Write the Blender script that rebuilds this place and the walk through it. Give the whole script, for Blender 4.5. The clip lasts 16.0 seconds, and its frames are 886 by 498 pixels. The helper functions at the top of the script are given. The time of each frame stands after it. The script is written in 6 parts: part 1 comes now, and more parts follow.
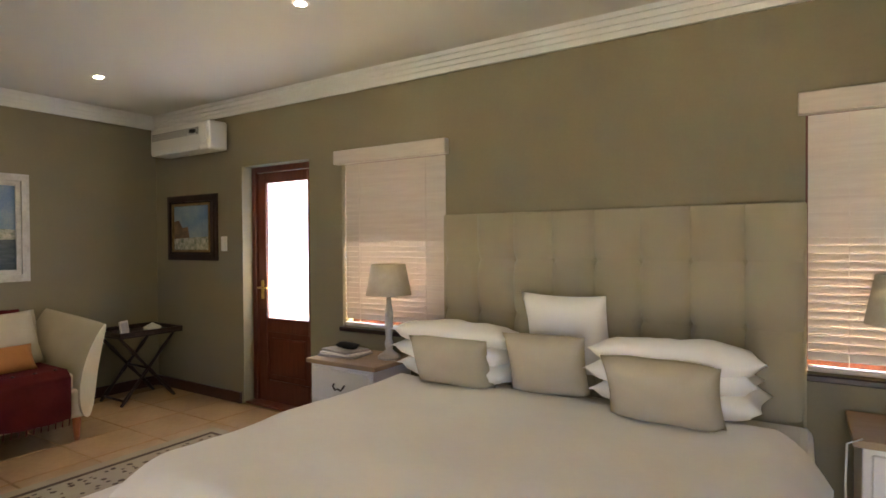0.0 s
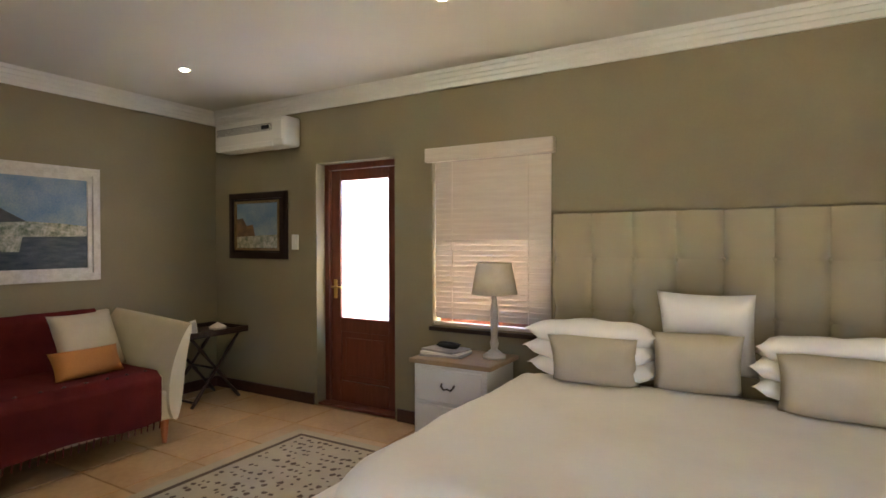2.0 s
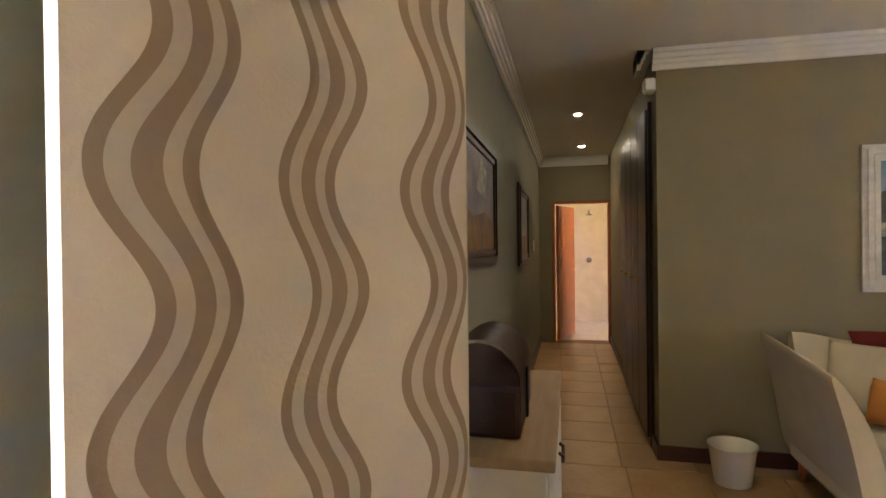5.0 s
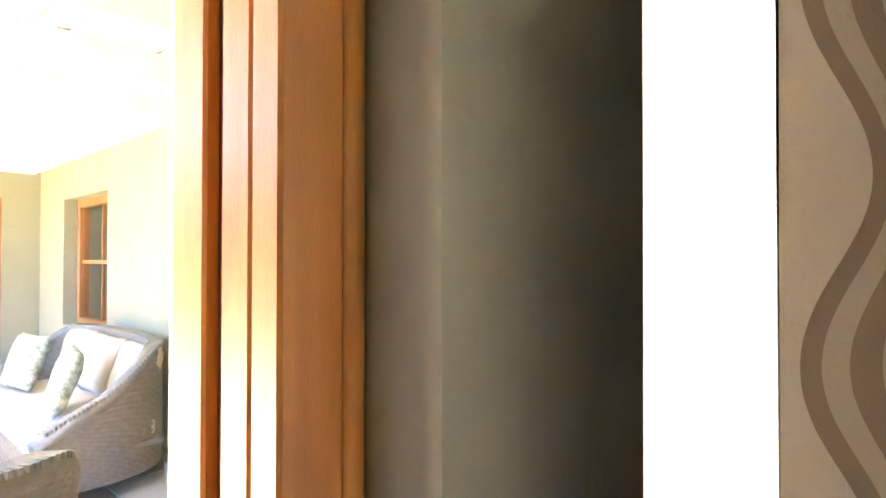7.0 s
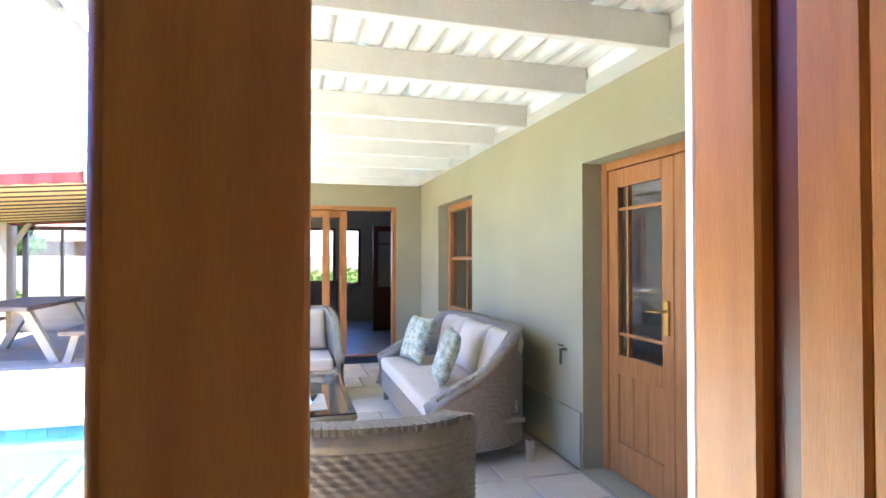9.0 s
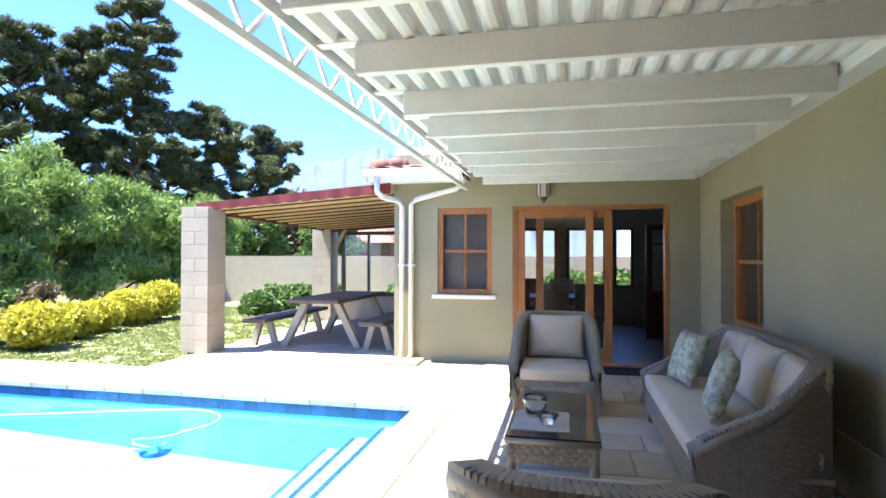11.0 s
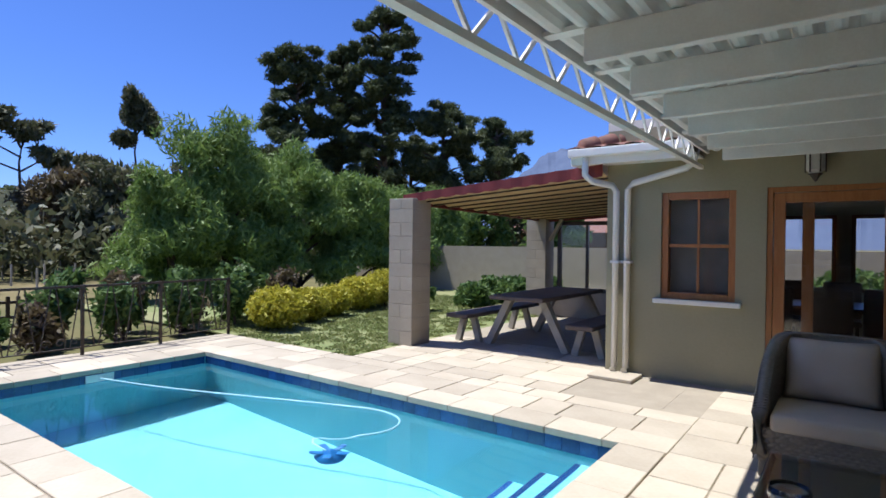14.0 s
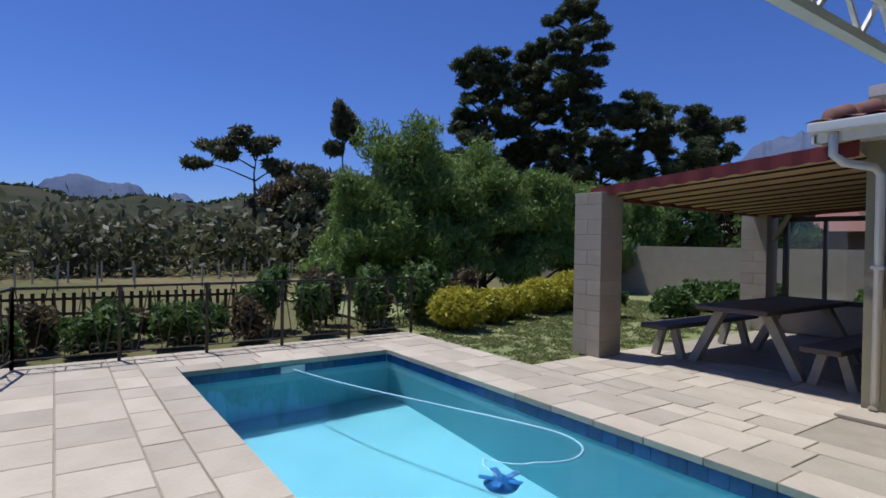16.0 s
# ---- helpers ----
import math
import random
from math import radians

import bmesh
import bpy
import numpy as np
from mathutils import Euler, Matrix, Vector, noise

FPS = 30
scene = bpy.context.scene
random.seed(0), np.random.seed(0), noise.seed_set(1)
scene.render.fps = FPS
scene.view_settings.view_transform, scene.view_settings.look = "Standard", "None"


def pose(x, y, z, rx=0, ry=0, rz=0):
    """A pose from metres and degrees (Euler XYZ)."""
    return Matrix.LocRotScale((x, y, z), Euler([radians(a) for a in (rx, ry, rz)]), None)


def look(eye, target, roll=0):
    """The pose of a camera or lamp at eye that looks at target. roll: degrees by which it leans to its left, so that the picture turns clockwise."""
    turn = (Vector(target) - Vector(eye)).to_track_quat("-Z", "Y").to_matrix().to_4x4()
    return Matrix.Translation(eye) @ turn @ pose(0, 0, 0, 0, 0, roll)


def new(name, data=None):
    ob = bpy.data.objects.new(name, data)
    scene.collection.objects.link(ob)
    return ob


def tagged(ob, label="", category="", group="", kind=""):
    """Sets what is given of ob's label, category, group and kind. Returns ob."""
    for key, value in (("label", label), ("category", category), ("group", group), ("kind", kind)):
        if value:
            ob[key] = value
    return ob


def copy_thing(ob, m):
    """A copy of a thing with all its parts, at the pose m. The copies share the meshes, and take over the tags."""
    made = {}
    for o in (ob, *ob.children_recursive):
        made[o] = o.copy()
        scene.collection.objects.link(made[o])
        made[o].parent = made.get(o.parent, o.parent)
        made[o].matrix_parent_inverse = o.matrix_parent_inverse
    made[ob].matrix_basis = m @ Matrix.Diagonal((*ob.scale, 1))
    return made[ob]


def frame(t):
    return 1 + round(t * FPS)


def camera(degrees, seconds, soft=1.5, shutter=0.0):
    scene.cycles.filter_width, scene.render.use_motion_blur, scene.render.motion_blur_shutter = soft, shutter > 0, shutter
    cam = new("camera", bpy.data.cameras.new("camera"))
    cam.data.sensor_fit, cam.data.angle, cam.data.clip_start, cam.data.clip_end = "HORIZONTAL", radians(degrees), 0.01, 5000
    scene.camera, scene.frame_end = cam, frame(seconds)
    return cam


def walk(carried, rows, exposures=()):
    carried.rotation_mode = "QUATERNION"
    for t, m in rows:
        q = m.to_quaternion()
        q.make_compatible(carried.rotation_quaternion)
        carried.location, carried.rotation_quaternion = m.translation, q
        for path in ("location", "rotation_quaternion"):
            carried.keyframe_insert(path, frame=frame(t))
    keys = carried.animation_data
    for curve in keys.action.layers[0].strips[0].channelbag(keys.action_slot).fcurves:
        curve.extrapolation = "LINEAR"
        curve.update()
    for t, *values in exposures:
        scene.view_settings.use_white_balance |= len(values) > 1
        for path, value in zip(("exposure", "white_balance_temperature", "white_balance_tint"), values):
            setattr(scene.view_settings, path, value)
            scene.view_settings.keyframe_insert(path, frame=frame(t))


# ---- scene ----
cam = camera(76.8, 16.0, soft=1.6)
PATH = [
    (0, (-1.253, -0.403, 1.385), (-0.174, -2.087, 1.359), -0.4),
    (0.5, (-1.084, -0.208, 1.393), (-0.065, -1.928, 1.365), -0.3),
    (1, (-0.911, -0.107, 1.387), (0.095, -1.835, 1.36), -0.2),
    (1.5, (-0.721, -0.055, 1.372), (0.282, -1.785, 1.353), -0.2),
    (2, (-0.536, 0.003, 1.376), (0.482, -1.718, 1.352), -0.1),
    (2.5, (-0.31, 0.052, 1.384), (0.937, -1.511, 1.355), -0.2),
    (3, (-0.143, 0.066, 1.373), (1.357, -1.257, 1.352), -0.0),
    (3.5, (0.038, 0.089, 1.403), (1.785, -0.883, 1.377), -0.2),
    (4, (0.222, 0.167, 1.405), (2.16, -0.325, 1.38), -0.1),
    (4.2, (0.317, 0.235, 1.422), (2.294, -0.065, 1.393), -0.3),
    (6.3, (0.248, 0.401, 1.33), (1.888, 1.545, 1.358), 0.0),
    (6.5, (0.249, 0.449, 1.33), (1.869, 1.622, 1.358), 0.0),
    (7, (0.27, 0.503, 1.33), (1.763, 1.833, 1.361), 0.0),
    (7.5, (0.232, 0.501, 1.322), (1.555, 2.001, 1.356), 0.0),
    (8, (0.056, 0.393, 1.31), (1.277, 1.977, 1.345), 0.0),
    (8.5, (0.069, 0.461, 1.3), (1.037, 2.211, 1.335), 0.0),
    (9, (0.181, 0.642, 1.28), (0.718, 2.569, 1.315), 0.0),
    (9.5, (0.252, 0.724, 1.3), (0.384, 2.719, 1.331), -0.3),
    (9.7, (0.314, 0.691, 1.332), (0.31, 2.691, 1.357), -0.3),
    (11.8, (0.503, 1.196, 1.334), (-0.12, 3.097, 1.35), 0.6),
    (12, (0.574, 1.254, 1.373), (-0.119, 3.13, 1.379), 0.7),
    (12.5, (0.575, 1.424, 1.405), (-0.26, 3.241, 1.402), 0.7),
    (13, (0.536, 1.572, 1.406), (-0.437, 3.319, 1.394), 0.7),
    (13.5, (0.422, 1.713, 1.37), (-0.645, 3.405, 1.365), 0.8),
    (14, (0.392, 1.916, 1.391), (-0.787, 3.532, 1.375), 0.7),
    (14.5, (0.34, 2.092, 1.393), (-0.969, 3.603, 1.377), 0.7),
    (15, (0.232, 2.184, 1.363), (-1.2, 3.58, 1.35), 0.8),
    (15.5, (0.157, 2.326, 1.363), (-1.393, 3.59, 1.348), 0.8),
    (16, (0.028, 2.391, 1.38), (-1.613, 3.533, 1.355), 0.9),
]
walk(cam, [(t, look(eye, target, roll)) for t, eye, target, roll in PATH],
     exposures=[(0, 4.95, 7250, 10), (2.0, 5.05, 7200, 10), (3.0, 5.3, 7150, 11), (4.2, 5.6, 7150, 12), (6.3, 5.75, 7500, 10), (7.0, 5.55, 7400, 10), (7.6, 5.15, 7100, 10), (8.0, 4.9, 6600, 10), (9.0, 4.15, 6400, 10), (9.7, 3.85, 6300, 9), (11.8, 1.8, 6100, 8), (12.5, 1.45, 6000, 9), (13.5, 0.95, 5950, 10), (14.5, 0.4, 5900, 12), (15.5, 0.0, 5850, 13), (16.0, -0.1, 5850, 13)])

# ---- daylight ----
SUN = Vector((-0.34, -0.13, 1.0)).normalized()
world = bpy.data.worlds.new("sky")
scene.world = world
world.use_nodes = True
sky = world.node_tree.nodes.new("ShaderNodeTexSky")
sky.sky_type, sky.sun_disc = "NISHITA", False
sky.sun_elevation, sky.sun_rotation = math.asin(SUN.z), math.atan2(SUN.x, SUN.y)
sky.air_density, sky.dust_density, sky.ozone_density = 1.0, 0.0, 6.0
back = world.node_tree.nodes["Background"]
deep = world.node_tree.nodes.new("ShaderNodeMix")
deep.data_type, deep.blend_type = "RGBA", "MULTIPLY"
deep.inputs[0].default_value, deep.inputs[7].default_value = 1.0, (0.72, 0.84, 1.3, 1)
world.node_tree.links.new(sky.outputs[0], deep.inputs[6])
world.node_tree.links.new(deep.outputs[2], back.inputs[0])
back.inputs[1].default_value = 0.075
sun = new("sun", bpy.data.lights.new("sun", "SUN"))
sun.data.energy, sun.data.angle, sun.data.color = 4.6, radians(0.53), (1.0, 0.95, 0.87)
sun.matrix_world = look(SUN * 30, (0, 0, 0))

door_sky = new("door_daylight", bpy.data.lights.new("door_daylight", "AREA"))
door_sky.data.shape, door_sky.data.size, door_sky.data.size_y = "RECTANGLE", 1.2, 1.8
door_sky.data.energy, door_sky.data.color = 0.9, (1.0, 0.97, 0.92)
door_sky.matrix_world = look((-1.68, 0.90, 1.05), (-1.68, -1.0, 1.0))


# ---- materials ----
def material(name, a, b=None, rough=0.6, metal=0.0, scale=6.0, bump=0.15, fine=80.0, stretch=(1, 1, 1), vary=0.0, spec=0.5, sheen=0.0):
    """A surface in two colours blended by broad stains and fine grain, with relief from the grain."""
    m = bpy.data.materials.new(name)
    m.use_nodes = True
    n, l = m.node_tree.nodes, m.node_tree.links
    p = n["Principled BSDF"]
    p.inputs["Roughness"].default_value, p.inputs["Metallic"].default_value = rough, metal
    p.inputs["Specular IOR Level"].default_value = spec
    p.inputs["Sheen Weight"].default_value = sheen
    b = b or tuple(c * 0.82 for c in a)
    tc, mp = n.new("ShaderNodeTexCoord"), n.new("ShaderNodeMapping")
    mp.inputs["Scale"].default_value = stretch
    l.new(tc.outputs["Object"], mp.inputs[0])
    big, small = n.new("ShaderNodeTexNoise"), n.new("ShaderNodeTexNoise")
    big.inputs["Scale"].default_value, small.inputs["Scale"].default_value = scale, fine
    big.inputs["Detail"].default_value, small.inputs["Detail"].default_value = 5, 3
    for t in (big, small):
        l.new(mp.outputs[0], t.inputs["Vector"])
    add = n.new("ShaderNodeMath")
    add.operation = "MULTIPLY_ADD"
    l.new(small.outputs["Fac"], add.inputs[0])
    add.inputs[1].default_value = 0.45
    l.new(big.outputs["Fac"], add.inputs[2])
    ramp = n.new("ShaderNodeMapRange")
    ramp.inputs["From Min"].default_value, ramp.inputs["From Max"].default_value = 0.5, 0.95
    l.new(add.outputs[0], ramp.inputs["Value"])
    mix = n.new("ShaderNodeMix")
    mix.data_type = "RGBA"
    mix.inputs[6].default_value, mix.inputs[7].default_value = (*a, 1), (*b, 1)
    l.new(ramp.outputs[0], mix.inputs[0])
    out = mix.outputs[2]
    if vary:
        info, hsv, mr = n.new("ShaderNodeObjectInfo"), n.new("ShaderNodeHueSaturation"), n.new("ShaderNodeMapRange")
        mr.inputs["To Min"].default_value, mr.inputs["To Max"].default_value = 1 - vary, 1 + vary
        l.new(info.outputs["Random"], mr.inputs["Value"])
        l.new(mr.outputs[0], hsv.inputs["Value"])
        l.new(out, hsv.inputs["Color"])
        out = hsv.outputs[0]
    l.new(out, p.inputs["Base Color"])
    if bump:
        bp = n.new("ShaderNodeBump")
        bp.inputs["Strength"].default_value, bp.inputs["Distance"].default_value = bump, 0.01
        l.new(add.outputs[0], bp.inputs["Height"])
        l.new(bp.outputs[0], p.inputs["Normal"])
    return m


def leafy(name, a, b, rough=0.55):
    """Foliage whose colour changes from leaf to leaf, and which lets some light through."""
    m = bpy.data.materials.new(name)
    m.use_nodes = True
    n, l = m.node_tree.nodes, m.node_tree.links
    p = n["Principled BSDF"]
    p.inputs["Roughness"].default_value = rough
    p.inputs["Specular IOR Level"].default_value = 0.3
    geo, mix = n.new("ShaderNodeNewGeometry"), n.new("ShaderNodeMix")
    mix.data_type = "RGBA"
    mix.inputs[6].default_value, mix.inputs[7].default_value = (*a, 1), (*b, 1)
    l.new(geo.outputs["Random Per Island"], mix.inputs[0])
    l.new(mix.outputs[2], p.inputs["Base Color"])
    tr, ms = n.new("ShaderNodeBsdfTranslucent"), n.new("ShaderNodeMixShader")
    l.new(mix.outputs[2], tr.inputs[0])
    ms.inputs[0].default_value = 0.3
    l.new(p.outputs[0], ms.inputs[1])
    l.new(tr.outputs[0], ms.inputs[2])
    l.new(ms.outputs[0], n["Material Output"].inputs[0])
    return m


def glassy(name, tint=(1, 1, 1), rough=0.0, ior=1.45):
    m = bpy.data.materials.new(name)
    m.use_nodes = True
    p = m.node_tree.nodes["Principled BSDF"]
    p.inputs["Base Color"].default_value = (*tint, 1)
    p.inputs["Roughness"].default_value, p.inputs["IOR"].default_value = rough, ior
    p.inputs["Transmission Weight"].default_value = 1.0
    return m


def glowing(name, colour, strength):
    m = bpy.data.materials.new(name)
    m.use_nodes = True
    p = m.node_tree.nodes["Principled BSDF"]
    p.inputs["Base Color"].default_value = (*colour, 1)
    p.inputs["Emission Color"].default_value = (*colour, 1)
    p.inputs["Emission Strength"].default_value = strength
    return m


M = {
    "olive": material("olive wall paint", (0.255, 0.215, 0.125), (0.235, 0.198, 0.115), 0.75, scale=2, bump=0.12, fine=60),
    "ext": material("outdoor sage plaster", (0.33, 0.30, 0.19), (0.29, 0.265, 0.165), 0.85, scale=1.5, bump=0.5, fine=35),
    "reveal": material("grey green plaster reveal", (0.25, 0.225, 0.15), (0.22, 0.20, 0.135), 0.8, scale=3, bump=0.5, fine=30),
    "ceil": material("matt ceiling paint", (0.72, 0.69, 0.60), (0.70, 0.67, 0.58), 0.9, scale=2, bump=0.04),
    "white": material("white satin paint", (0.78, 0.76, 0.70), (0.73, 0.71, 0.65), 0.45, scale=4, bump=0.05),
    "whitemetal": material("white coated metal", (0.74, 0.74, 0.71), (0.64, 0.63, 0.59), 0.4, scale=3, bump=0.05),
    "tile": material("honey travertine tile", (0.46, 0.30, 0.15), (0.35, 0.21, 0.095), 0.33, scale=3, bump=0.06, fine=25, vary=0.13),
    "grout": material("sandy grout", (0.37, 0.25, 0.14), rough=0.9),
    "skirt": material("dark cherry skirting", (0.07, 0.022, 0.015), (0.045, 0.015, 0.01), 0.35, stretch=(1, 1, 8)),
    "door": material("varnished red meranti", (0.17, 0.042, 0.02), (0.11, 0.026, 0.012), 0.3, stretch=(9, 9, 0.7), scale=5, bump=0.05),
    "pine": material("oiled honey timber", (0.50, 0.205, 0.042), (0.37, 0.13, 0.022), 0.38, stretch=(9, 9, 0.8), scale=4, bump=0.08),
    "teak": material("varnished orange timber frame", (0.40, 0.17, 0.055), (0.30, 0.11, 0.03), 0.35, stretch=(8, 8, 0.8), scale=5, bump=0.06),
    "redoor": material("orange timber bathroom door", (0.42, 0.13, 0.035), (0.33, 0.09, 0.022), 0.4, stretch=(8, 8, 0.8)),
    "blind": material("whitewashed slat", (0.62, 0.55, 0.46), (0.55, 0.47, 0.39), 0.5, stretch=(0.7, 8, 8), bump=0.05),
    "head": material("beige woven linen upholstery", (0.37, 0.32, 0.205), (0.33, 0.285, 0.18), 0.9, scale=3, fine=300, bump=0.2, sheen=0.2),
    "sheet": material("ivory cotton", (0.86, 0.82, 0.73), (0.82, 0.78, 0.69), 0.85, scale=3, bump=0.12, fine=40, sheen=0.2),
    "cush": material("oatmeal linen", (0.52, 0.46, 0.33), (0.46, 0.40, 0.28), 0.9, fine=220, bump=0.3),
    "sofa": material("cream sofa cloth", (0.58, 0.51, 0.36), (0.53, 0.46, 0.32), 0.9, fine=200, bump=0.2),
    "throw": material("burgundy woven throw", (0.13, 0.016, 0.014), (0.085, 0.011, 0.01), 0.95, fine=180, bump=0.4, spec=0.15),
    "orange": material("burnt orange cushion cloth", (0.48, 0.20, 0.04), (0.40, 0.15, 0.03), 0.7, fine=160, bump=0.2),
    "dark": material("dark stained timber", (0.035, 0.016, 0.011), (0.025, 0.011, 0.008), 0.35, stretch=(6, 6, 1)),
    "leather": material("dark brown leather", (0.045, 0.014, 0.011), (0.03, 0.009, 0.008), 0.4, scale=14, bump=0.3),
    "oak": material("limed oak top", (0.42, 0.29, 0.165), (0.34, 0.225, 0.12), 0.5, stretch=(1, 9, 9), scale=4),
    "rug": material("cream wool rug", (0.46, 0.40, 0.29), (0.40, 0.34, 0.24), 0.95, fine=220, bump=0.5),
    "rugdark": material("brown rug figure", (0.13, 0.085, 0.055), (0.09, 0.065, 0.045), 0.95, fine=220, bump=0.5),
    "gold": material("antique gilt", (0.35, 0.235, 0.10), (0.22, 0.14, 0.06), 0.4, 0.5, scale=20, bump=0.3),
    "silver": material("silver leaf frame", (0.66, 0.63, 0.55), (0.52, 0.48, 0.40), 0.42, 0.2, scale=18, bump=0.25),
    "brass": material("worn brass", (0.62, 0.43, 0.15), (0.45, 0.3, 0.1), 0.3, 1.0, bump=0.05),
    "iron": material("black wrought iron", (0.05, 0.046, 0.04), (0.09, 0.06, 0.04), 0.5, 0.4, scale=12, bump=0.2),
    "mirror": material("mirror silver", (0.9, 0.9, 0.9), (0.88, 0.88, 0.88), 0.03, 1.0, bump=0.0),
    "shade": material("parchment lampshade", (0.62, 0.55, 0.42), (0.54, 0.47, 0.35), 0.8, scale=12, bump=0.1),
    "stoneware": material("distressed grey lamp stem", (0.55, 0.52, 0.46), (0.42, 0.39, 0.33), 0.6, scale=14),
    "lining": material("white curtain lining", (0.88, 0.87, 0.85), (0.85, 0.84, 0.82), 0.9, bump=0.1),
    "paver": material("buff sandstone paver", (0.50, 0.435, 0.335), (0.42, 0.36, 0.27), 0.85, scale=2.5, bump=0.35, fine=30, vary=0.16),
    "joint": material("sandy mortar joint", (0.36, 0.31, 0.235), rough=0.95, scale=5, bump=0.4),
    "poolwall": material("pale aqua pool plaster", (0.14, 0.44, 0.52), (0.11, 0.38, 0.46), 0.6, scale=1.2, bump=0.1),
    "mosaic": material("cobalt pool tile", (0.012, 0.04, 0.14), (0.02, 0.07, 0.21), 0.2, scale=20, bump=0.05, vary=0.25),
    "wicker": material("grey brown woven resin", (0.26, 0.225, 0.17), (0.19, 0.165, 0.125), 0.5, scale=30, fine=160, bump=0.2),
    "pad": material("sand outdoor cushion canvas", (0.55, 0.47, 0.37), (0.50, 0.425, 0.33), 0.9, fine=250, bump=0.15),
    "floral": material("cream cloth with leaf print", (0.60, 0.57, 0.46), (0.16, 0.20, 0.10), 0.9, scale=22, fine=60, bump=0.1),
    "block": material("grey beige painted block", (0.40, 0.345, 0.265), (0.35, 0.30, 0.225), 0.9, scale=4, bump=0.5, fine=30, vary=0.05),
    "awning": material("tan awning canvas", (0.50, 0.36, 0.19), (0.44, 0.31, 0.16), 0.9, stretch=(1, 3, 1)),
    "maroon": material("maroon painted valance", (0.17, 0.022, 0.022), (0.13, 0.016, 0.016), 0.7),
    "concrete": material("cast stone", (0.42, 0.385, 0.32), (0.34, 0.31, 0.25), 0.85, scale=6, bump=0.4),
    "tabletop": material("grey brown stone slab", (0.13, 0.10, 0.085), (0.10, 0.08, 0.065), 0.7, scale=5),
    "grass": leafy("lawn blades", (0.16, 0.22, 0.06), (0.28, 0.28, 0.11)),
    "soil": material("dry lawn and soil", (0.15, 0.20, 0.06), (0.25, 0.24, 0.11), 0.95, scale=0.6, fine=9, bump=0.5),
    "field": material("dry vineyard ground", (0.22, 0.175, 0.095), (0.10, 0.11, 0.045), 0.95, scale=0.12, fine=1.5, bump=0.3, spec=0.02),
    "hill": material("wooded hillside", (0.035, 0.042, 0.024), (0.065, 0.062, 0.04), 0.95, scale=0.02, fine=0.25, bump=0.3, spec=0.02),
    # the blue is distance haze, put into the rock's base colour
    "rock": material("far mountain rock tinted haze blue", (0.115, 0.145, 0.215), (0.085, 0.11, 0.175), 0.95, scale=0.006, fine=0.06, bump=0.6, spec=0.02),
    "pineleaf": leafy("dark pine needles", (0.05, 0.072, 0.03), (0.115, 0.135, 0.055)),
    "willow": leafy("feathery green leaves", (0.13, 0.21, 0.045), (0.24, 0.33, 0.085)),
    "shrub": leafy("deep green shrub leaves", (0.06, 0.12, 0.03), (0.14, 0.21, 0.055)),
    "golden": leafy("golden privet leaves", (0.36, 0.36, 0.03), (0.55, 0.48, 0.06)),
    "gum": leafy("dull eucalypt leaves", (0.08, 0.10, 0.045), (0.16, 0.15, 0.08)),
    "dryleaf": leafy("dry brown leaves", (0.10, 0.07, 0.04), (0.16, 0.13, 0.06)),
    "bark": material("rough grey bark", (0.09, 0.065, 0.045), (0.06, 0.045, 0.032), 0.95, stretch=(3, 3, 0.6), bump=0.7),
    "rooftile": material("weathered red roof tile", (0.23, 0.10, 0.07), (0.16, 0.075, 0.055), 0.8, scale=8, bump=0.4),
    "brownhouse": material("brown face brick", (0.13, 0.075, 0.05), (0.10, 0.06, 0.04), 0.9, scale=8),
    "inwhite": material("pale indoor wall", (0.45, 0.43, 0.37), rough=0.9),
    "greyfloor": material("grey indoor tile", (0.36, 0.34, 0.31), rough=0.4),
    "bathtile": material("cream bathroom tile", (0.62, 0.50, 0.33), (0.52, 0.41, 0.26), 0.3, scale=5),
    "glass": glassy("clear glass"),
    "frost": None,
    "water": glassy("pool water", (0.90, 0.98, 1.0), 0.03, 1.2),
    "lamp": glowing("downlight lens", (1.0, 0.93, 0.78), 9.0),
    "plastic": material("off white plastic", (0.72, 0.70, 0.63), (0.69, 0.67, 0.60), 0.4, bump=0.02),
    "greyplastic": material("grey grille plastic", (0.20, 0.19, 0.17), rough=0.5),
    "blue": material("blue pool plastic", (0.02, 0.15, 0.40), (0.015, 0.11, 0.32), 0.4),
    "paleblue": material("pale pool hose", (0.42, 0.70, 0.78), rough=0.4),
    "black": material("black rubber", (0.015, 0.015, 0.015), rough=0.8),
    "paper": material("printed paper", (0.45, 0.43, 0.40), (0.30, 0.27, 0.25), 0.6),
    "lanternglass": material("milky lantern glass", (0.60, 0.58, 0.52), rough=0.3),
}
fr = bpy.data.materials.new("frosted door glass")
fr.use_nodes = True
fr_p = fr.node_tree.nodes["Principled BSDF"]
fr_t, fr_m = fr.node_tree.nodes.new("ShaderNodeBsdfTranslucent"), fr.node_tree.nodes.new("ShaderNodeMixShader")
fr_t.inputs[0].default_value = (0.93, 0.93, 0.92, 1)
fr_p.inputs["Base Color"].default_value, fr_p.inputs["Roughness"].default_value = (0.9, 0.9, 0.9, 1), 0.3
fr_m.inputs[0].default_value = 0.85
for a, b in ((fr_p.outputs[0], fr_m.inputs[1]), (fr_t.outputs[0], fr_m.inputs[2]), (fr_m.outputs[0], fr.node_tree.nodes["Material Output"].inputs[0])):
    fr.node_tree.links.new(a, b)
M["frost"] = fr

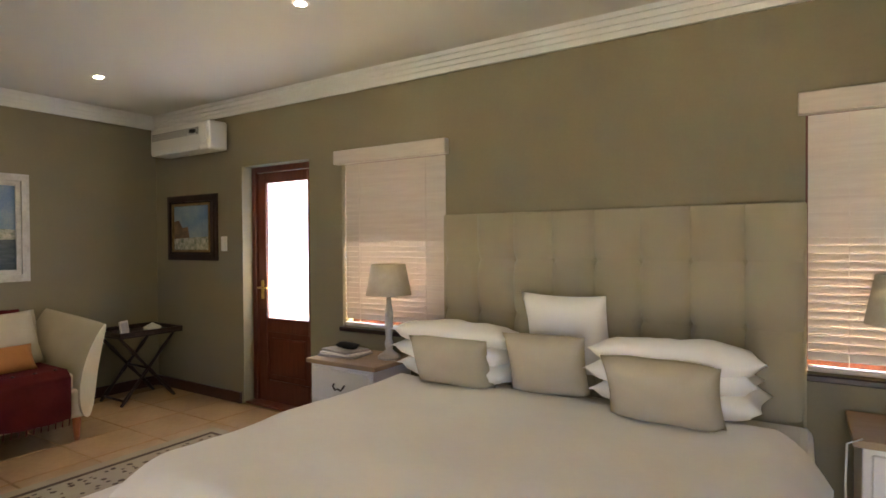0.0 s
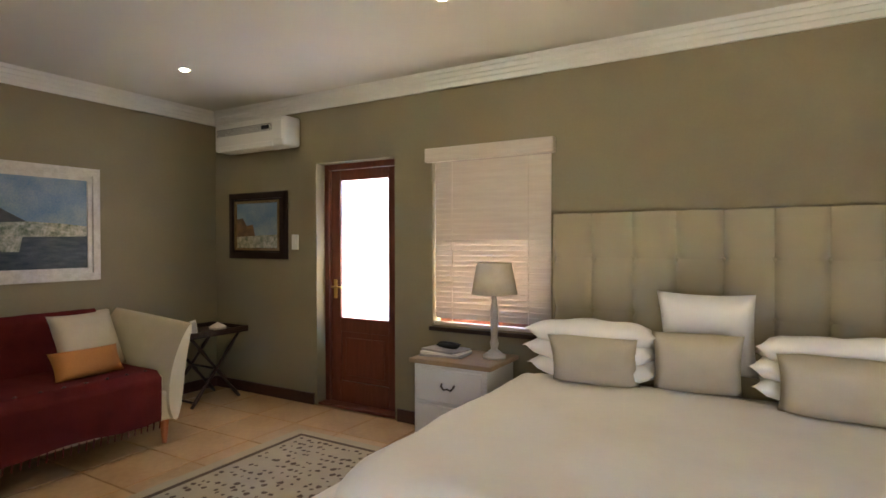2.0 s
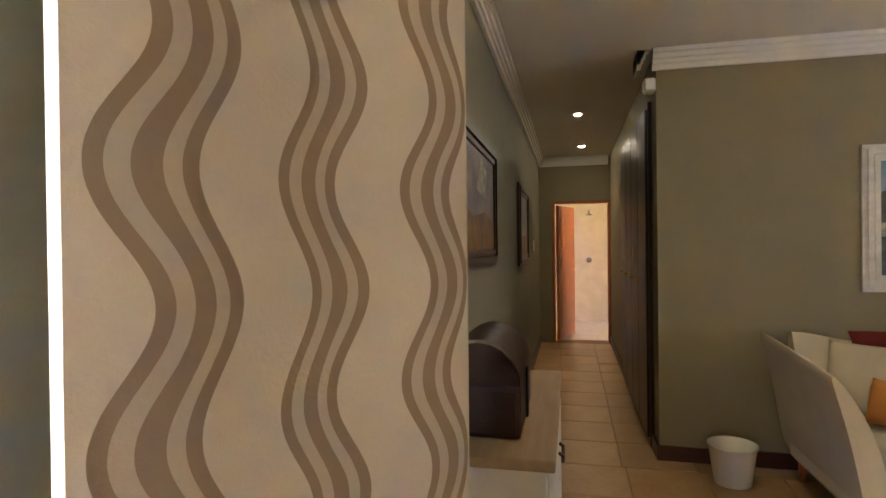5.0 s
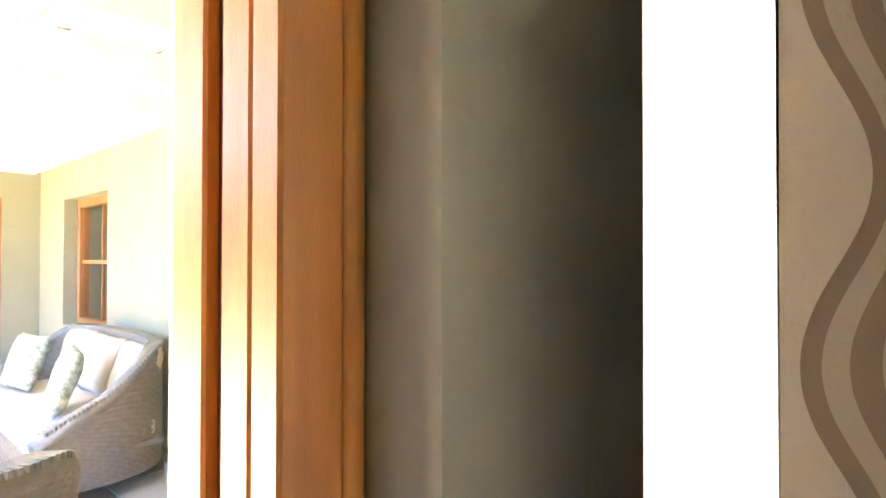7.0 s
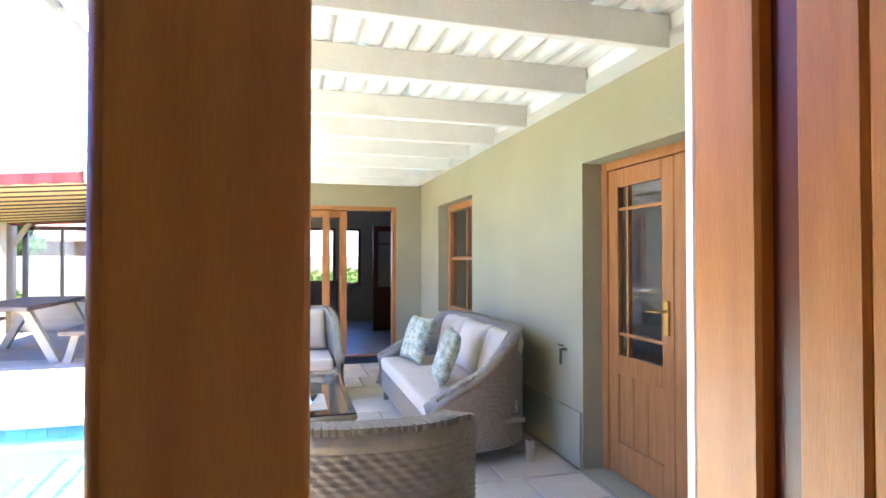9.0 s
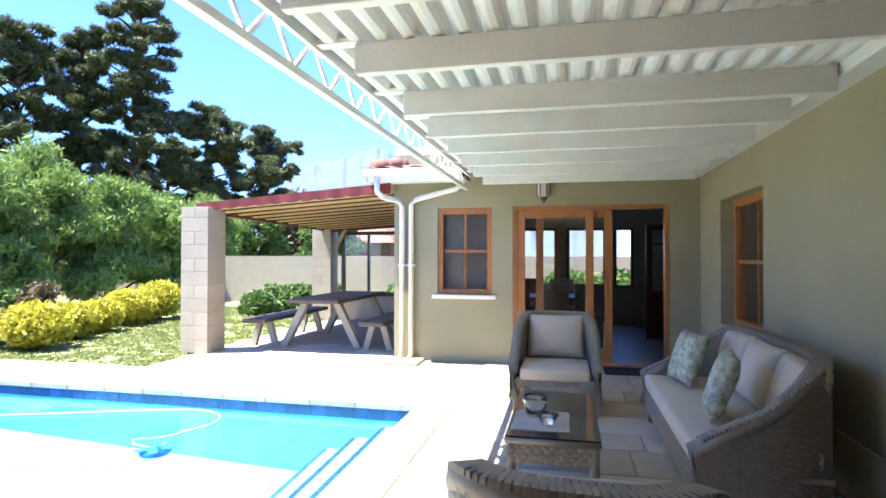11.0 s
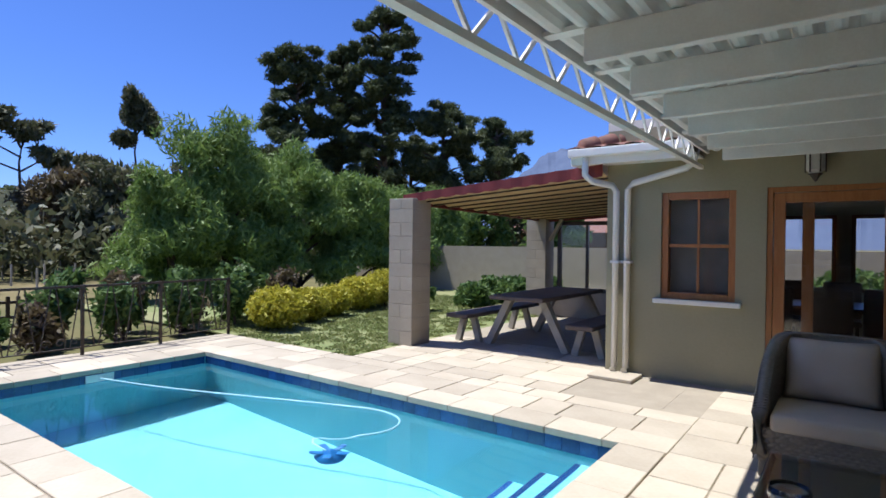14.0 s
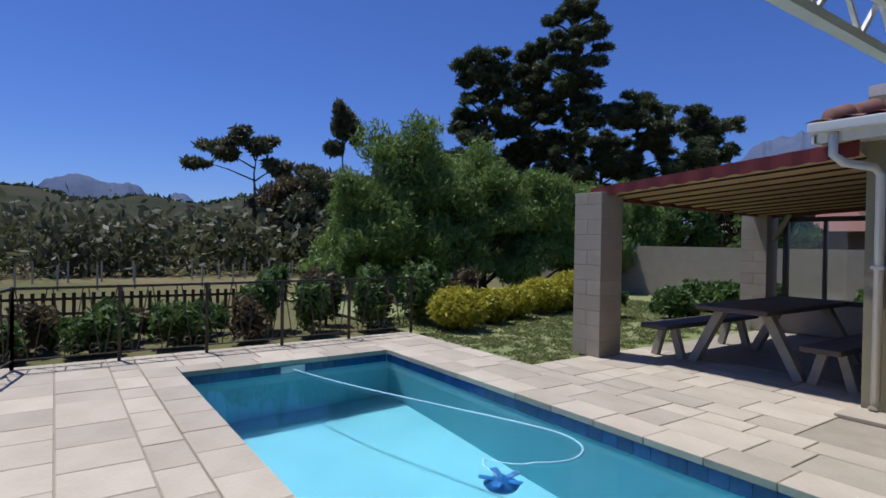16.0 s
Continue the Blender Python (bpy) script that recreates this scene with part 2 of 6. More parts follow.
# small ripples on the pool
wn, wl = M["water"].node_tree.nodes, M["water"].node_tree.links
w_noise, w_bump = wn.new("ShaderNodeTexNoise"), wn.new("ShaderNodeBump")
w_noise.inputs["Scale"].default_value = 5.0
w_bump.inputs["Strength"].default_value, w_bump.inputs["Distance"].default_value = 0.12, 0.02
wl.new(w_noise.outputs["Fac"], w_bump.inputs["Height"])
wl.new(w_bump.outputs[0], wn["Principled BSDF"].inputs["Normal"])


def striped_cloth():
    """Beige curtain cloth with wavy brown vertical stripes."""
    m = material("beige curtain cloth with wavy brown stripes", (0.52, 0.45, 0.34), (0.48, 0.41, 0.31), 0.9, fine=300, bump=0.15)
    n, l = m.node_tree.nodes, m.node_tree.links
    p = n["Principled BSDF"]
    base = p.inputs["Base Color"].links[0].from_socket
    uv = n.new("ShaderNodeUVMap")
    sep = n.new("ShaderNodeSeparateXYZ")
    l.new(uv.outputs[0], sep.inputs[0])

    def calc(op, a, b=None):
        k = n.new("ShaderNodeMath")
        k.operation = op
        for i, v in enumerate((a, b)):
            if v is None:
                continue
            if isinstance(v, (int, float)):
                k.inputs[i].default_value = v
            else:
                l.new(v, k.inputs[i])
        return k.outputs[0]

    wave = calc("MULTIPLY", calc("SINE", calc("MULTIPLY", sep.outputs[1], 2 * math.pi / 0.145)), 0.014)
    u = calc("FRACT", calc("DIVIDE", calc("ADD", calc("ADD", sep.outputs[0], wave), -0.012), 0.105))

    def line(at, half):
        return calc("LESS_THAN", calc("ABSOLUTE", calc("SUBTRACT", u, at)), half)

    fill = calc("MULTIPLY", line(0.36, 0.20), 0.30)
    f = calc("MAXIMUM", calc("MULTIPLY", calc("MAXIMUM", line(0.17, 0.042), calc("MAXIMUM", line(0.37, 0.06), line(0.56, 0.045))), 0.85), fill)
    mix = n.new("ShaderNodeMix")
    mix.data_type = "RGBA"
    mix.inputs[7].default_value = (0.19, 0.125, 0.07, 1)
    l.new(f, mix.inputs[0])
    l.new(base, mix.inputs[6])
    l.new(mix.outputs[2], p.inputs["Base Color"])
    return m


M["curtain"] = striped_cloth()


# ---- mesh helpers ----
def box(bm, x0, x1, y0, y1, z0, z1):
    v = [bm.verts.new((x, y, z)) for z in (z0, z1) for x, y in ((x0, y0), (x1, y0), (x1, y1), (x0, y1))]
    for f in ((0, 3, 2, 1), (4, 5, 6, 7), (0, 1, 5, 4), (1, 2, 6, 5), (2, 3, 7, 6), (3, 0, 4, 7)):
        bm.faces.new([v[i] for i in f])
    return v


def blocks(*boxes, bevel=0.0, segments=1):
    bm = bmesh.new()
    for b in boxes:
        box(bm, *b)
    if bevel:
        bmesh.ops.bevel(bm, geom=bm.edges[:], offset=bevel, segments=segments, affect="EDGES", profile=0.6)
    return bm


def beam(bm, a, b, w, h=None, sides=0):
    """A bar from a to b: square with w by h, or round with that many sides."""
    a, b = Vector(a), Vector(b)
    d = (b - a).normalized()
    up = Vector((0, 0, 1)) if abs(d.z) < 0.95 else Vector((0, 1, 0))
    r = d.cross(up).normalized()
    u = r.cross(d)
    h = h or w
    if sides:
        ring = [r * math.cos(2 * math.pi * i / sides) * w / 2 + u * math.sin(2 * math.pi * i / sides) * h / 2 for i in range(sides)]
    else:
        ring = [r * x * w / 2 + u * y * h / 2 for x, y in ((-1, -1), (1, -1), (1, 1), (-1, 1))]
    n = len(ring)
    va, vb = [bm.verts.new(a + q) for q in ring], [bm.verts.new(b + q) for q in ring]
    for i in range(n):
        bm.faces.new((va[i], va[(i + 1) % n], vb[(i + 1) % n], vb[i]))
    bm.faces.new(va[::-1])
    bm.faces.new(vb)


def bars(*items, sides=0):
    bm = bmesh.new()
    for it in items:
        beam(bm, it[0], it[1], *it[2:], sides=sides)
    return bm


def tube(points, radius, sides=8, closed=False):
    """A round bar along points; radius may be one number or one a point."""
    bm, pts = bmesh.new(), [Vector(p) for p in points]
    rad = radius if isinstance(radius, (list, tuple)) else [radius] * len(pts)
    rings = []
    for i, p in enumerate(pts):
        d = (pts[min(i + 1, len(pts) - 1)] - pts[max(i - 1, 0)]).normalized()
        if closed:
            d = (pts[(i + 1) % len(pts)] - pts[i - 1]).normalized()
        up = Vector((0, 0, 1)) if abs(d.z) < 0.9 else Vector((0, 1, 0))
        r = d.cross(up).normalized()
        u = r.cross(d)
        rings.append([bm.verts.new(p + (r * math.cos(2 * math.pi * k / sides) + u * math.sin(2 * math.pi * k / sides)) * rad[i]) for k in range(sides)])
    for a, b in list(zip(rings, rings[1:])) + ([(rings[-1], rings[0])] if closed else []):
        for k in range(sides):
            bm.faces.new((a[k], a[(k + 1) % sides], b[(k + 1) % sides], b[k]))
    if not closed:
        bm.faces.new(rings[0][::-1])
        bm.faces.new(rings[-1])
    return bm


def lathe(profile, sides=24, at=(0, 0, 0)):
    """A turned shape from (radius, height) pairs."""
    bm, o = bmesh.new(), Vector(at)
    rings = [[bm.verts.new(o + Vector((r * math.cos(2 * math.pi * k / sides), r * math.sin(2 * math.pi * k / sides), z))) for k in range(sides)] for r, z in profile]
    for a, b in zip(rings, rings[1:]):
        for k in range(sides):
            bm.faces.new((a[k], a[(k + 1) % sides], b[(k + 1) % sides], b[k]))
    bm.faces.new(rings[0][::-1])
    bm.faces.new(rings[-1])
    return bm


def sheet(f, nu, nv, uvf=None):
    """A grid surface f(u, v) for u and v in 0..1."""
    bm = bmesh.new()
    g = [[bm.verts.new(f(i / nu, j / nv)) for j in range(nv + 1)] for i in range(nu + 1)]
    lay = bm.loops.layers.uv.new("UVMap") if uvf else None
    for i in range(nu):
        for j in range(nv):
            fc = bm.faces.new((g[i][j], g[i + 1][j], g[i + 1][j + 1], g[i][j + 1]))
            if uvf:
                for lp, (a, b) in zip(fc.loops, ((i, j), (i + 1, j), (i + 1, j + 1), (i, j + 1))):
                    lp[lay].uv = uvf(a / nu, b / nv)
    return bm


def pillow(w, d, t, n=14, pinch=0.12, seed=0, m=None):
    """A stuffed cushion lying flat: two bulged faces with drawn-in sides and pointed corners."""
    bm = bmesh.new()
    for s in (1, -1):
        g = []
        for i in range(n + 1):
            row = []
            for j in range(n + 1):
                u, v = 2 * i / n - 1, 2 * j / n - 1
                b = max(0.0, (1 - u ** 4) * (1 - v ** 4)) ** 0.55
                x = u * w / 2 * (1 - pinch * (1 - v * v) * abs(u) ** 3 * 0.5)
                y = v * d / 2 * (1 - pinch * (1 - u * u) * abs(v) ** 3 * 0.5)
                z = s * t / 2 * b + 0.018 * noise.noise((x * 7 + seed, y * 7, s * 0.3)) * b
                row.append(bm.verts.new((x, y, z)))
            g.append(row)
        for i in range(n):
            for j in range(n):
                q = (g[i][j], g[i + 1][j], g[i + 1][j + 1], g[i][j + 1])
                bm.faces.new(q if s > 0 else q[::-1])
    bmesh.ops.remove_doubles(bm, verts=bm.verts[:], dist=0.0005)
    if m is not None:
        bm.transform(m)
    return bm


def mesh_of(name, bm, mat, smooth=False):
    bmesh.ops.recalc_face_normals(bm, faces=bm.faces[:])
    me = bpy.data.meshes.new(name)
    bm.to_mesh(me)
    bm.free()
    me.materials.append(mat)
    if smooth:
        me.shade_smooth()
    return me


def part(name, bm, mat, parent, label="", smooth=False):
    ob = new(name, mesh_of(name, bm, mat, smooth))
    ob.parent = parent
    return tagged(ob, label)


def thing(name, label, category, group="", at=(0, 0, 0), rz=0.0):
    ob = new(name)
    ob.matrix_world = pose(*at, 0, 0, rz)
    return tagged(ob, label, category, group)


def solid(name, bm, mat, label, category, group="", kind="", smooth=False):
    return tagged(new(name, mesh_of(name, bm, mat, smooth)), label, category, group, kind)


def setting(name, bm, mat, label, category="structure", smooth=False):
    return solid(name, bm, mat, label, category, kind="structure", smooth=smooth)


def scatter(name, centres, radii, count, size, mat, parent, seed=1, flat=0.0, long=1.6, label=""):
    """Many small leaves in uneven clumps: quads strewn round the given centres."""
    rng = np.random.default_rng(seed)
    c, r = np.array(centres, float), np.array(radii, float)
    if r.ndim == 1:
        r = np.repeat(r[:, None], 3, 1)
    pick = rng.choice(len(c), count, p=(r.prod(1) ** 0.66) / (r.prod(1) ** 0.66).sum())
    d = rng.normal(size=(count, 3))
    d /= np.linalg.norm(d, axis=1)[:, None]
    p = c[pick] + d * r[pick] * (rng.random(count) ** 0.6)[:, None]
    a = rng.normal(size=(count, 3))
    a[:, 2] -= flat
    a /= np.linalg.norm(a, axis=1)[:, None]
    b = np.cross(a, rng.normal(size=(count, 3)))
    b /= np.linalg.norm(b, axis=1)[:, None]
    s = size * (0.6 + 0.8 * rng.random(count))[:, None]
    a, b = a * s * long, b * s / long
    v = np.stack([p - a, p + b, p + a, p - b], 1).reshape(-1, 3)
    me = bpy.data.meshes.new(name)
    me.from_pydata(v.tolist(), [], np.arange(4 * count).reshape(-1, 4).tolist())
    me.materials.append(mat)
    ob = new(name, me)
    ob.parent = parent
    return tagged(ob, label)


# ---- the house: floors, walls, ceilings ----
FL, BED, SOFA, DRS, CEIL, PAT = 0.0, -3.52, 4.09, 0.751, 2.62, -0.08
WEST = -3.3

floor = setting("floor", blocks((WEST - 0.2, 8.6, BED - 0.2, 1.06, -0.3, -0.008)), M["grout"], "sandy grout bed under honey floor tiles", "floor")
setting("ceiling", blocks((WEST - 0.2, 8.6, BED - 0.2, 1.1, CEIL, CEIL + 0.15)), M["ceil"], "plain matt off-white bedroom ceiling", "ceiling")


def wall_with_holes(name, axis, at, thick, lo, hi, z0, z1, holes, mat, label):
    """A straight wall along x or y; holes are (from, to, bottom, top)."""
    bm, cuts = bmesh.new(), sorted(holes)

    def slab(a, b, c, d):
        if b - a < 0.001 or d - c < 0.001:
            return
        box(bm, a, b, at, at + thick, c, d) if axis == "x" else box(bm, at, at + thick, a, b, c, d)

    pos = lo
    for a, b, c, d in cuts:
        slab(pos, a, z0, z1)
        slab(a, b, z0, c)
        slab(a, b, d, z1)
        pos = b
    slab(pos, hi, z0, z1)
    return setting(name, bm, mat, label, "wall")


W1, W2, DR = (0.72, 1.64, 0.76, 2.03), (-2.2, -1.27, 0.76, 2.03), (1.98, 2.79, 0.0, 2.04)
wall_with_holes("wall_north", "x", BED - 0.24, 0.24, WEST - 0.2, SOFA + 0.2, 0, CEIL, [W2, W1, DR], M["olive"], "olive painted bedroom wall behind the bed")
wall_with_holes("wall_east", "y", SOFA, 0.2, BED, -0.225, 0, CEIL, [], M["olive"], "olive painted wall behind the cream sofa")
wall_with_holes("wall_west", "y", WEST - 0.2, 0.2, BED, 1.0, 0, CEIL, [], M["olive"], "plain olive painted bedroom end wall")
# wall to the patio: the sliding door fills the hole
SD0, SD1, SDH = -2.35, 0.547, 2.06
wall_with_holes("wall_south", "x", DRS, 0.246, WEST, 8.6, 0, CEIL, [(SD0, SD1, 0.0, SDH)], M["reveal"], "olive plastered wall with the patio door opening")
wall_with_holes("wall_corridor", "x", -0.325, 0.1, SOFA + 0.2, 8.4, 0, CEIL, [], M["olive"], "olive painted passage wall")
wall_with_holes("wall_corridor_end", "y", 8.4, 0.12, -0.325, DRS, 0, CEIL, [(-0.23, 0.57, 0.0, 2.0)], M["olive"], "olive passage end wall with a doorway")
# bathroom beyond the passage
setting("wall_bathroom", blocks((10.6, 10.7, -1.2, 1.6, 0, 2.62), (8.52, 10.6, -1.3, -1.2, 0, 2.62), (8.52, 10.6, 1.6, 1.7, 0, 2.62)), M["bathtile"], "cream tiled bathroom walls", "wall")
setting("floor_bathroom", blocks((8.6, 10.6, -1.2, 1.6, -0.2, 0.0)), M["bathtile"], "cream tiled bathroom floor", "floor")
setting("ceiling_bathroom", blocks((8.52, 10.7, -1.3, 1.7, 2.62, 2.7)), M["ceil"], "white bathroom ceiling", "ceiling")


def cornice(name, run, inward, x0, x1, y):
    """A stepped white cornice: run x or y from x0 to x1 against the plane y, stepping inward (+1 or -1)."""
    bm = bmesh.new()
    for out, z0, z1 in ((0.022, 2.49, 2.62), (0.034, 2.525, 2.60), (0.05, 2.555, 2.62), (0.068, 2.588, 2.62)):
        a, b = sorted((y, y + inward * out))
        z1 = min(z1, CEIL - 0.003)
        box(bm, x0, x1, a, b, z0, z1) if run == "x" else box(bm, a, b, x0, x1, z0, z1)
    setting(name, bm, M["white"], "white stepped plaster cornice", "trim")


cornice("trim", "x", 1, WEST, SOFA, BED)
cornice("trim", "y", -1, BED, -0.2, SOFA)
cornice("trim", "x", -1, WEST, 8.4, DRS)
cornice("trim", "y", -1, -0.2, DRS, 8.4)
cornice("trim", "x", -1, SOFA - 0.04, SOFA + 0.2, -0.225 + 0.12)
sk = 0.095
setting("baseboard", blocks((2.82, SOFA, BED, BED + 0.018, 0, sk), (SOFA - 0.018, SOFA, BED, -0.225, 0, sk), (0.95, 1.95, BED, BED + 0.018, 0, sk), (SOFA - 0.018, SOFA + 0.2, -0.225, -0.207, 0, sk)), M["skirt"], "dark cherry timber skirting board", "skirting")
setting("baseboard", blocks((0.6, 8.4, DRS - 0.018, DRS, 0, sk), (SOFA + 0.2, 8.4, -0.225, -0.207, 0, sk)), M["skirt"], "dark cherry timber skirting board", "skirting")
# dark cupboard fronts along the passage
cup = thing("passage_cupboard", "tall dark stained cupboard built into the passage wall", "cupboard")
part("cupboard_body", blocks((4.31, 6.2, -0.30, -0.20, 0.0, 2.35), bevel=0.006), M["dark"], cup)
for i in range(4):
    part("cupboard_door", blocks((4.33 + i * 0.465, 4.78 + i * 0.465, -0.20, -0.182, 0.06, 2.3), bevel=0.004), M["dark"], cup)
    part("knob", lathe([(0.012, 0), (0.018, 0.015), (0.016, 0.025), (0.004, 0.03)], 10, (4.74 + i * 0.465, -0.172, 1.1)), M["brass"], cup, "small brass knob", True)
pb = thing("alarm_sensor", "small white plastic alarm sensor in the wall corner", "sensor")
part("sensor_body", blocks((SOFA - 0.01, SOFA + 0.09, -0.224, -0.15, 2.36, 2.45), bevel=0.012), M["plastic"], pb)


# ---- doors and windows of the bedroom ----
def glazed_door(name, x0, x1, y, h, label):
    """A panelled timber door with a frosted pane, set in a frame in the wall along x at y."""
    d = tagged(new(name), label, "door", kind="structure")
    part("door_frame", blocks((x0, x0 + 0.05, y - 0.12, y - 0.03, 0, h), (x1 - 0.05, x1, y - 0.12, y - 0.03, 0, h), (x0 + 0.05, x1 - 0.05, y - 0.12, y - 0.03, h - 0.05, h), bevel=0.004), M["door"], d)
    a, b = x0 + 0.053, x1 - 0.053
    part("door_stile", blocks((a, a + 0.10, y - 0.10, y - 0.055, 0.01, h - 0.053), bevel=0.003), M["door"], d)
    part("door_stile", blocks((b - 0.10, b, y - 0.10, y - 0.055, 0.01, h - 0.053), bevel=0.003), M["door"], d)
    for z0, z1 in ((0.0, 0.20), (0.62, 0.74), (1.90, h - 0.053)):
        part("door_rail", blocks((a + 0.101, b - 0.101, y - 0.10, y - 0.055, z0, z1), bevel=0.003), M["door"], d)
    part("door_panel", blocks((a + 0.101, b - 0.101, y - 0.092, y - 0.070, 0.20, 0.62), (a + 0.15, b - 0.15, y - 0.074, y - 0.062, 0.25, 0.57), bevel=0.004), M["door"], d)
    part("threshold", blocks((x0 + 0.001, x1 - 0.001, y - 0.15, y + 0.06, 0.001, 0.022), bevel=0.004), M["door"], d)
    part("pane", blocks((a + 0.101, b - 0.101, y - 0.084, y - 0.078, 0.74, 1.90)), M["frost"], d, "bright frosted pane")
    part("door_handle", bars(((b - 0.05, y - 0.055, 1.0), (b - 0.05, y - 0.0, 1.0), 0.016), ((b - 0.05, y - 0.005, 1.0), (b - 0.16, y - 0.005, 1.0), 0.016), sides=10), M["brass"], d, "brass lever handle", True)
    part("escutcheon", blocks((b - 0.068, b - 0.032, y - 0.056, y - 0.05, 0.9, 1.06), bevel=0.002), M["brass"], d)
    return d


glazed_door("door_1", DR[0], DR[1], BED - 0.07, DR[3], "red-brown timber garden door with a bright frosted pane")


def blind_window(name, x0, x1, z0, z1):
    """A timber window behind a lowered whitewashed slatted blind, its lower slats tilted open."""
    w = tagged(new(name), "timber window in the olive bedroom wall", "window", kind="structure")
    y = BED
    part("window_frame", blocks((x0, x0 + 0.05, y - 0.2, y - 0.12, z0, z1), (x1 - 0.05, x1, y - 0.2, y - 0.12, z0, z1), (x0 + 0.05, x1 - 0.05, y - 0.2, y - 0.12, z0, z0 + 0.05), (x0 + 0.05, x1 - 0.05, y - 0.2, y - 0.12, z1 - 0.05, z1)), M["door"], w)
    pane = part("pane", blocks((x0 + 0.05, x1 - 0.05, y - 0.163, y - 0.158, z0 + 0.05, z1 - 0.05)), M["glass"], w)
    pane.visible_shadow = False
    part("window_sill", blocks((x0 - 0.02, x1 + 0.02, y - 0.1, y + 0.025, z0 - 0.035, z0 - 0.004), bevel=0.005), M["dark"], w)
    b = thing("slatted_blind", "whitewashed wooden slatted blind, lowered, lower slats tilted open", "blind", "bedroom blinds")
    part("headrail", blocks((x0 - 0.03, x1 + 0.03, y + 0.002, y + 0.06, z1 - 0.07, z1 + 0.03), bevel=0.005), M["blind"], b, "plain cream head rail")
    n = int((z1 - z0 - 0.12) / 0.038)
    up, lo = (None, None)
    for i in range(n):
        zc = z1 - 0.09 - i * 0.038
        tilt = 76 if zc > 1.38 else 64
        bm = blocks((x0 + 0.01, x1 - 0.01, -0.025, 0.025, -0.0015, 0.0015))
        bm.transform(Matrix.Translation((0, y - 0.035, zc)) @ Matrix.Rotation(radians(tilt), 4, "X"))
        part("slat", bm, M["blind"], b)
    part("bottom_rail", blocks((x0 + 0.01, x1 - 0.01, y - 0.055, y - 0.01, z0 + 0.005, z0 + 0.03), bevel=0.003), M["blind"], b)
    for f in (0.18, 0.82):
        xx = x0 + (x1 - x0) * f
        part("cord", bars(((xx, y - 0.006, z0 + 0.03), (xx, y - 0.006, z1 - 0.06), 0.004)), M["blind"], b)
    return w


blind_window("window_1", *W1)
blind_window("window_2", *W2)
# sunlit yard behind the bedroom
setting("ground_yard", blocks((WEST - 3, 9, -9.0, BED - 0.24, -0.3, -0.1)), M["paver"], "pale paved yard behind the bedroom", "ground")
setting("wall_yard", blocks((WEST - 3, 9, -9.3, -9.0, -0.3, 2.2)), M["ext"], "plain plastered yard wall", "wall")

# ---- sliding door to the patio ----
slider = tagged(new("sliding_door"), "honey timber sliding patio door, slid open", "door", kind="structure")
XJ, XL = 0.471, 0.195
part("jamb", blocks((XJ, XJ + 0.054, 0.825, 0.862, 0, SDH - 0.05), bevel=0.003), M["pine"], slider)
part("jamb", blocks((XJ, XJ + 0.075, 0.8625, 0.905, 0, SDH - 0.05), bevel=0.003), M["pine"], slider)
part("jamb", blocks((XJ + 0.012, XJ + 0.075, 0.9055, 0.932, 0, SDH - 0.05)), M["door"], slider, "dark rubbed groove")
part("jamb", blocks((XJ, XJ + 0.075, 0.9325, 0.992, 0, SDH - 0.05), bevel=0.003), M["pine"], slider)
part("beading", tube([(XJ + 0.064, 0.834, 0.0), (XJ + 0.064, 0.834, SDH - 0.06)], 0.0125, 12), M["pine"], slider, "rounded timber bead", True)
part("outer_strip", blocks((XJ + 0.004, XJ + 0.078, 0.9925, 1.008, 0, SDH - 0.05), bevel=0.004), M["white"], slider, "white painted outer strip")
part("head", blocks((SD0, SD1, 0.838, 1.045, SDH - 0.05, SDH - 0.002)), M["pine"], slider)
part("sill", blocks((SD0, SD1, 0.838, 1.045, -0.07, 0.012), bevel=0.003), M["pine"], slider)
part("jamb", blocks((SD0 + 0.002, SD0 + 0.06, 0.838, 1.06, 0.012, SDH - 0.05), bevel=0.003), M["pine"], slider)


def leaf(x0, x1, y0):
    """One glazed sliding leaf with moulded stiles."""
    z0, z1, t = 0.02, SDH - 0.055, 0.045
    lf = part("leaf_frame", blocks((x0 + 0.115, x1 - 0.115, y0, y0 + t, z0, z0 + 0.16), (x0 + 0.115, x1 - 0.115, y0, y0 + t, z1 - 0.11, z1)), M["pine"], slider)
    for a in (x0, x1 - 0.115):
        part("stile", blocks((a, a + 0.115, y0, y0 + t, z0, z1), bevel=0.004, segments=2), M["pine"], lf)
    for a in (x0 + 0.115, x1 - 0.115):
        part("bead", tube([(a, y0 + 0.014, z0 + 0.16), (a, y0 + 0.014, z1 - 0.11)], 0.011, 10), M["pine"], lf, "", True)
        part("bead", tube([(a, y0 + 0.034, z0 + 0.16), (a, y0 + 0.034, z1 - 0.11)], 0.008, 10), M["pine"], lf, "", True)
    g = part("pane", blocks((x0 + 0.10, x1 - 0.10, y0 + 0.02, y0 + 0.025, z0 + 0.15, z1 - 0.10)), M["glass"], lf)
    g.visible_shadow = False


leaf(XL - 1.25, XL, 0.994)
leaf(SD0 + 0.06, SD0 + 1.32, 0.93)

# curtain pushed to the side of the door
curt = thing("curtain", "beige curtain with wavy brown stripes, drawn open in folds", "curtain")


